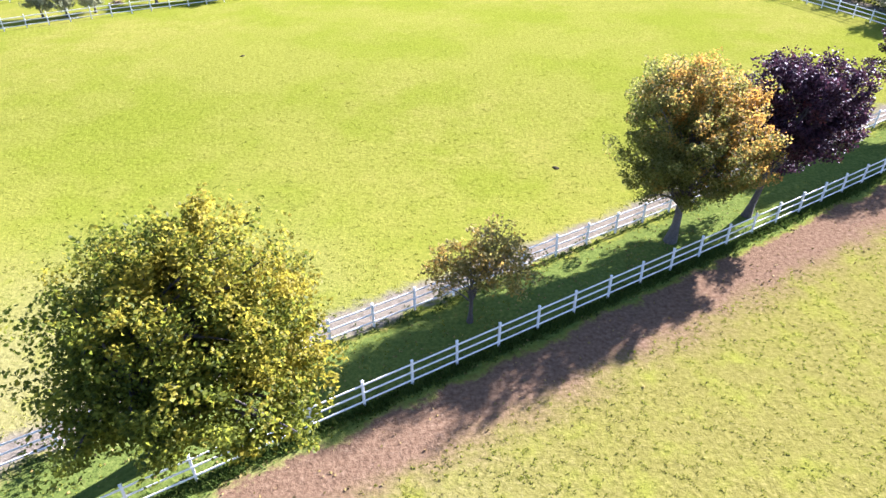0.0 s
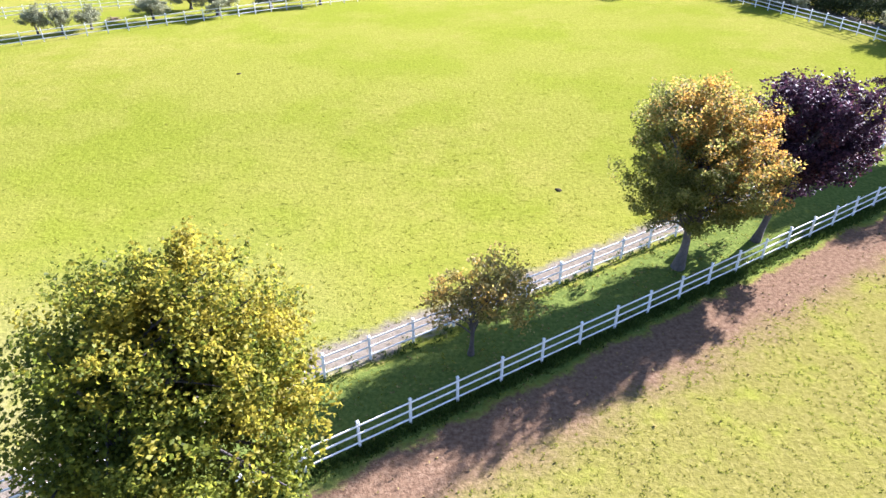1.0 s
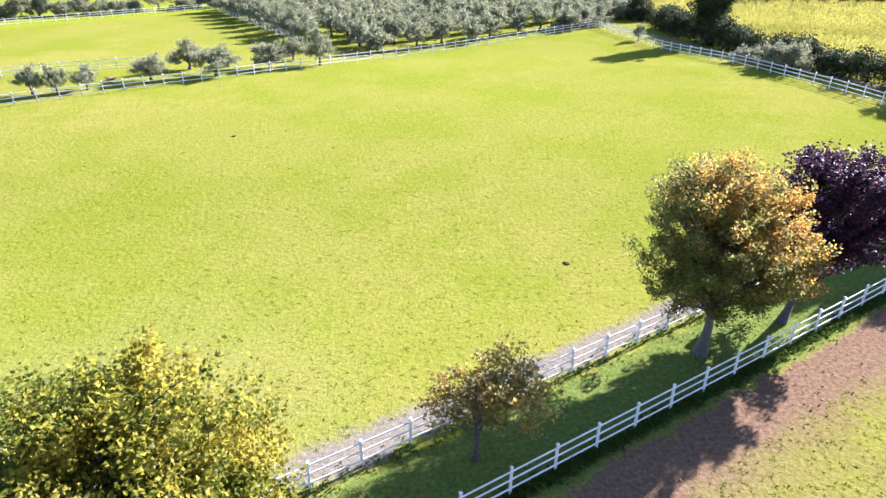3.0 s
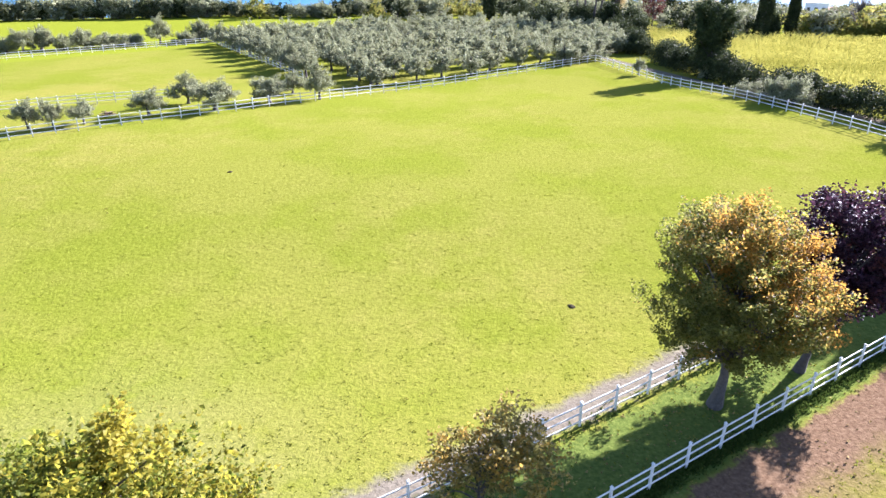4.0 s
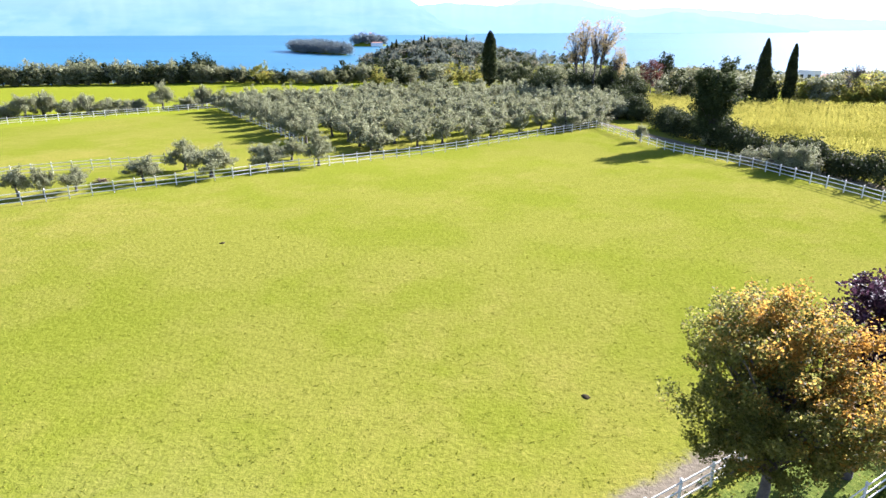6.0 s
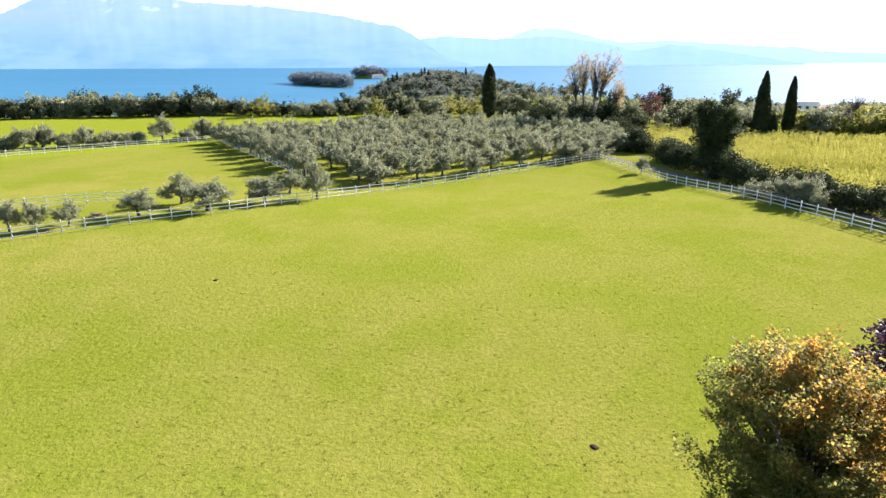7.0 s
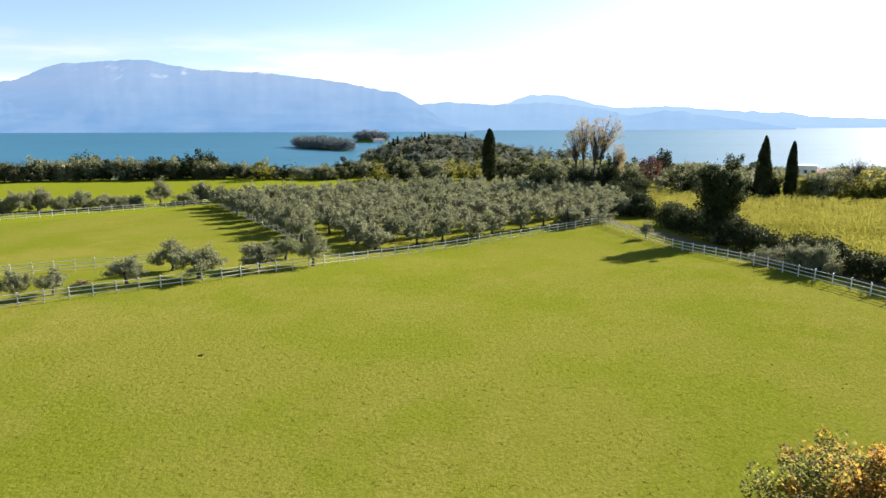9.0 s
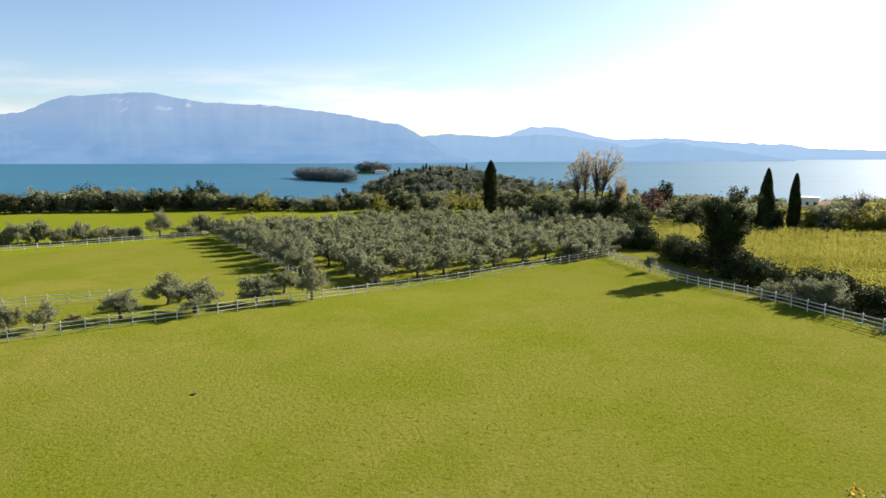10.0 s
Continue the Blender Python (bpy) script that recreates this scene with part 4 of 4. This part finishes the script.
def island(u, d, turn, length, width, rise, trees, seed):
    """A low wooded island: the shore, the land above it and the woods on it."""
    mid = FAR_AHEAD * d + FAR_SIDE * (u * d) + np.array([0, 17.4])
    ax = np.array([math.cos(turn), math.sin(turn)])
    ay = np.array([-ax[1], ax[0]])
    n, rings, verts = 90, 6, []
    a = np.linspace(0, 2 * math.pi, n, endpoint=False)

    def rim(q):
        return 1 + 0.10 * np.sin(2 * q + seed) + 0.08 * np.sin(3 * q + 1.0) + 0.04 * np.sin(7 * q)

    for k in range(rings):
        f = 1 - k / (rings - 1)
        rad = f * rim(a)
        p = mid + (rad * np.cos(a) * length)[:, None] * ax + (rad * np.sin(a) * width)[:, None] * ay
        verts.append(np.column_stack([p, np.full(n, LAKE_Z - 1.0 + rise * (1 - f) ** 0.6)]))
    verts = np.concatenate(verts)
    ij = np.arange(rings * n).reshape(rings, n)
    nxt = np.roll(ij, -1, 1)
    quads = np.stack([ij[:-1], nxt[:-1], nxt[1:], ij[1:]], -1).reshape(-1, 4)
    tagged(new("island", mesh_of("island", verts, quads, MEADOW, False)), "small wooded island with a pale villa in the lake", "island", kind="structure")
    gi = np.random.default_rng(seed)
    leaves = []
    for _ in range(trees):
        q, w = gi.uniform(0, 6.28), math.sqrt(gi.uniform(0, 0.97))
        rad = w * float(rim(q))
        p = mid + math.cos(q) * rad * length * ax + math.sin(q) * rad * width * ay
        h = gi.uniform(15, 25)
        pts, _ = blob_points(gi, (h * 0.4, h * 0.4, h * 0.45), (p[0], p[1], LAKE_Z + (rise - 1) * (1 - w) ** 0.6 + h * 0.48), 10, 16, h * 0.22)
        leaves.append(pts)
    root = thing("woodland", (0, 0, 0), "dark woods covering the small island", "woodland", kind="stuff")
    tagged(part("foliage", mesh_of("foliage", *leaf_arrays(gi, np.concatenate(leaves), 2.2), HAZY_ISLAND_LEAF), root), kind="stuff")
    return mid, ax, ay


island(-0.187, 1340, radians(-61.7), 146, 28, 5.0, 250, 31)
island_mid, island_ax, island_ay = island(-0.111, 1740, radians(-4), 43, 40, 16.0, 85, 32)


# ---- houses ----
def house(at, turn, sx, sy, sz, label, tiled=False, windows=4):
    """A plastered block with a roof, sunk windows and a cornice."""
    root = thing("house", at, label, "house")
    root.rotation_euler.z = turn
    part("wall", box_mesh("wall", sx, sy, sz, PLASTER, 0.03), root)
    if tiled:
        v = [(-sx / 2 - 0.4, -sy / 2 - 0.4, sz), (sx / 2 + 0.4, -sy / 2 - 0.4, sz), (sx / 2 + 0.4, sy / 2 + 0.4, sz), (-sx / 2 - 0.4, sy / 2 + 0.4, sz),
             (-sx / 2 + sy / 2, 0, sz + sy * 0.22), (sx / 2 - sy / 2, 0, sz + sy * 0.22)]
        bm = bmesh.new()
        vs = [bm.verts.new(p) for p in v]
        for f in ((0, 1, 5, 4), (1, 2, 5), (2, 3, 4, 5), (3, 0, 4), (3, 2, 1, 0)):
            bm.faces.new([vs[k] for k in f])
        me = bpy.data.meshes.new("roof")
        bm.to_mesh(me)
        bm.free()
        me.materials.append(TILE)
        part("roof", me, root, "terracotta tiled roof")
    else:
        part("roof", box_mesh("roof", sx + 0.5, sy + 0.5, 0.3, PLASTER, 0.03), root, at=pose(0, 0, sz))
    pane = box_mesh("pane", 1.1, 0.08, 1.4, DARK_GLASS, 0.01)
    frame_mesh = box_mesh("window", 1.4, 0.12, 1.7, PLASTER, 0.02)
    for k in range(windows):
        x = -sx / 2 + sx * (k + 0.5) / windows
        w = part("window", frame_mesh, root, at=pose(x, -sy / 2 - 0.02, sz * 0.55))
        part("pane", pane, w, "dark glass", at=pose(0, -0.05, 0.15))
    return root


house(on_ground(148.5, 256), radians(-31), 7.5, 7, 6.6, "low white villa with a flat roof among shrubs", windows=3)
house(on_ground(156, 257), radians(-31), 7, 6, 4.4, "low white annexe with a tiled roof", True, 3)
house(on_ground(174, 259), radians(-34), 11, 8, 5.2, "pale house with a tiled roof among trees", True, 4)
house(on_ground(112, 268), radians(-20), 14, 8, 5.0, "pale low building behind trees", True, 4)
villa = island_mid + island_ax * 30 - island_ay * 40
house((villa[0], villa[1], LAKE_Z + 1.0), radians(6), 30, 10, 8.0, "white villa on the island shore", True, 5)
villa = island_mid + island_ax * 8 + island_ay * 2
house((villa[0], villa[1], LAKE_Z + 13.0), radians(6), 9, 8, 19.0, "pale tower of a villa on the island", True, 1)


# ---- maize ----
def maize():
    """Ripe maize in rows: a stalk and arching leaves for every plant."""
    g = np.random.default_rng(41)
    poly = [(47.1, 100.9), (54.2, 78.4), (72.0, 59.9), (124.6, 59.5), (123.6, 124.2), (87.4, 149.9), (75.2, 154.0), (55.9, 170.6), (44.3, 136.8), (45.1, 115.2)]
    spots = []
    ahead, side = np.array([0.55, 0.835]), np.array([0.835, -0.55])
    for i in range(0, 180):
        for j in range(-80, 100):
            p = np.array([45.5, 57.0]) + ahead * (i * 0.8) + side * (j * 0.95) + g.normal(size=2) * 0.25
            if inside(p, poly):
                spots.append(p)
    spots = np.array(spots)
    n, each = len(spots), 9
    base = np.column_stack([spots, ground_height(spots[:, 0], spots[:, 1])])
    tall = g.uniform(1.6, 2.3, n) * (1 + 0.08 * np.sin(spots[:, 0] * 0.4) * np.sin(spots[:, 1] * 0.31))
    at = np.repeat(base, each, 0)
    h = np.repeat(tall, each) * g.uniform(0.35, 1.0, n * each)
    a = g.uniform(0, 6.28, n * each)
    out = np.column_stack([np.cos(a), np.sin(a), np.zeros(n * each)])
    wide = np.column_stack([-np.sin(a), np.cos(a), np.zeros(n * each)]) * 0.055
    long = g.uniform(0.35, 0.6, n * each)[:, None]
    foot = at + np.column_stack([np.zeros((n * each, 2)), h])
    knee = foot + out * long * 0.6 + np.array([0, 0, 0.22])
    tip = foot + out * long * 1.25 + np.array([0, 0, -0.05])
    v = np.stack([foot - wide * 0.5, foot + wide * 0.5, knee + wide, knee - wide, tip], 1).reshape(-1, 3)
    k = np.arange(n * each)[:, None] * 5
    f = np.concatenate([k + [[0, 1, 2]], k + [[0, 2, 3]], k + [[3, 2, 4]]])
    s0 = base
    sv = np.stack([s0 + [0.03, 0, 0], s0 + [-0.03, 0.02, 0], s0 + [0, -0.03, 0], s0 + np.column_stack([np.zeros((n, 2)), tall * 1.08])], 1).reshape(-1, 3)
    k = np.arange(n)[:, None] * 4
    sf = np.concatenate([k + [[0, 1, 3]], k + [[1, 2, 3]], k + [[2, 0, 3]]])
    vv, ff = joined([(v, f), (sv, sf)])
    return tagged(new("maize_field", mesh_of("maize_field", vv, ff, CORN_LEAF)), "ripe yellow-green maize standing in rows", "maize", kind="stuff")


maize()


# ---- grass tufts, weeds and fallen leaves ----
def tufts(name, g, spots, material, label, low, high, blades=5, spread=0.09, width=0.035):
    n = len(spots)
    at = np.repeat(np.column_stack([spots, ground_height(spots[:, 0], spots[:, 1])]), blades, 0)
    at[:, :2] += g.normal(size=(n * blades, 2)) * spread
    a = g.uniform(0, 6.28, n * blades)
    w = np.column_stack([np.cos(a), np.sin(a), np.zeros(n * blades)]) * width
    h = g.uniform(low, high, n * blades)
    lean = g.normal(size=(n * blades, 2)) * 0.45
    tip = at + np.column_stack([lean * h[:, None], h])
    v = np.stack([at - w, at + w, tip], 1).reshape(-1, 3)
    return tagged(new(name, mesh_of(name, v, np.arange(len(v)).reshape(-1, 3), material)), label, "grass", kind="stuff")


def along_across(p):
    return p @ np.array([ALONG.x, ALONG.y]), p @ np.array([ACROSS.x, ACROSS.y])


g = np.random.default_rng(51)
p = np.column_stack([g.uniform(-45, 45, 260000), g.uniform(6, 70, 260000)])
s_, n_ = along_across(p)
near = n_ < 14.8
keep = g.uniform(0, 1, len(p)) < np.where(near, 0.05, 0.07) * np.clip(26.0 / np.hypot(p[:, 0], p[:, 1] - 4), 0, 1) ** 1.4 * np.clip((68 - np.hypot(p[:, 0], p[:, 1])) / 40, 0, 1)
keep &= ~((n_ > 14.8) & (n_ < 17.3)) & ~((n_ > 22.0) & (n_ < 23.8)) & (np.abs(p[:, 0]) < p[:, 1] * 0.9 + 14)
tufts("grass_tufts", g, p[keep & near], GRASS_BLADE, "uneven tufts of pasture grass", 0.025, 0.055, 6, 0.08, 0.035)
tufts("grass_tufts", g, p[keep & ~near], GRASS_BLADE, "short grazed tufts of paddock grass", 0.03, 0.07, 5, 0.08, 0.04)


def tussock_spots(g, count, low, high, reach):
    """Places of single tussocks: gathered in drifts, thinner with distance."""
    q = np.column_stack([g.uniform(-40, 60, count * 6), g.uniform(4, reach, count * 6)])
    along, over = along_across(q)
    drift = np.sin(q[:, 0] * 0.9 + np.sin(q[:, 1] * 0.7) * 2) * np.sin(q[:, 1] * 1.1 + np.sin(q[:, 0] * 0.5) * 2)
    ok = (over > low) & (over < high) & (np.abs(q[:, 0]) < q[:, 1] * 0.85 + 12) & (g.uniform(0, 1, len(q)) < 0.45 + 0.4 * drift)
    return q[ok][:count]


tufts("tussocks", g, tussock_spots(g, 5500, -20, 14.6, 48), TUSSOCK, "low tussocks of rough pasture grass", 0.025, 0.065, 9, 0.045, 0.026)
s_ = g.uniform(-14, 66, 5200)
n_ = np.where(g.uniform(0, 1, 5200) < 0.9, g.normal(17.82, 0.17, 5200), g.normal(22.0, 0.25, 5200))
p = np.outer(s_, [ALONG.x, ALONG.y]) + np.outer(n_, [ACROSS.x, ACROSS.y])
tufts("weed_tufts", g, p, WEED_BLADE, "rank weeds along the foot of the fences", 0.06, 0.24, 6, 0.11, 0.04)
s_, n_ = g.uniform(-14, 60, 2000), np.concatenate([g.normal(15.5, 2.2, 700), g.normal(20.0, 1.6, 1300)])
p = np.outer(s_, [ALONG.x, ALONG.y]) + np.outer(n_, [ACROSS.x, ACROSS.y])
v, f = leaf_arrays(g, np.column_stack([p, np.full(len(p), 0.05)]), 0.12)
tagged(new("fallen_leaves", mesh_of("fallen_leaves", v, f, FALLEN)), "brown fallen leaves scattered on the grass", "leaves", kind="stuff")


def dung_heap(x, y, seed):
    """A low dark heap with an uneven top."""
    gg = random.Random(seed)
    bm = bmesh.new()
    bmesh.ops.create_icosphere(bm, subdivisions=3, radius=0.2)
    for vert in bm.verts:
        k = 1 + 0.3 * noise.noise(vert.co * 6 + Vector((seed, 0, 0)))
        vert.co = Vector((vert.co.x * k * 1.3, vert.co.y * k, max(-0.02, vert.co.z * k * 0.4)))
    me = bpy.data.meshes.new("dung_heap")
    bm.to_mesh(me)
    bm.free()
    me.materials.append(DUNG)
    ob = new("dung_heap", me)
    ob.location = on_ground(x, y, -0.01)
    ob.rotation_euler.z = gg.uniform(0, 6)
    return tagged(ob, "small dark heap of dung on the pasture", "heap", "heaps on the pasture")


for k, (x, y) in enumerate(((8.9, 39.6), (-16.6, 62.0))):
    dung_heap(x, y, k)


def brush_heap(x, y, seed):
    """A low heap of dry branches thrown across one another."""
    g = np.random.default_rng(seed)
    root = thing("brush_heap", on_ground(x, y), "low heap of dry brown branches beside the fence", "heap")
    for k in range(34):
        a, tilt, long = g.uniform(0, 3.14), g.normal() * 0.16, g.uniform(0.7, 1.5)
        mid = np.array([g.normal() * 0.35, g.normal() * 0.22, 0.08 + 0.35 * g.uniform() ** 1.5])
        way = np.array([math.cos(a), math.sin(a), tilt]) * long / 2
        ends = [mid - way, mid + np.array([0, 0, 0.06]), mid + way]
        for e in ends:
            e[2] = max(e[2], 0.03)
        part("branch", mesh_of("branch", *tube_arrays(ends, [0.035, 0.028, 0.012], 5), FALLEN_WOOD, False), root)
    return root


FALLEN_WOOD = bark_material("dry_brushwood", (0.07, 0.045, 0.025), (0.17, 0.11, 0.065))
brush_heap(-36.1, 82.6, 5)
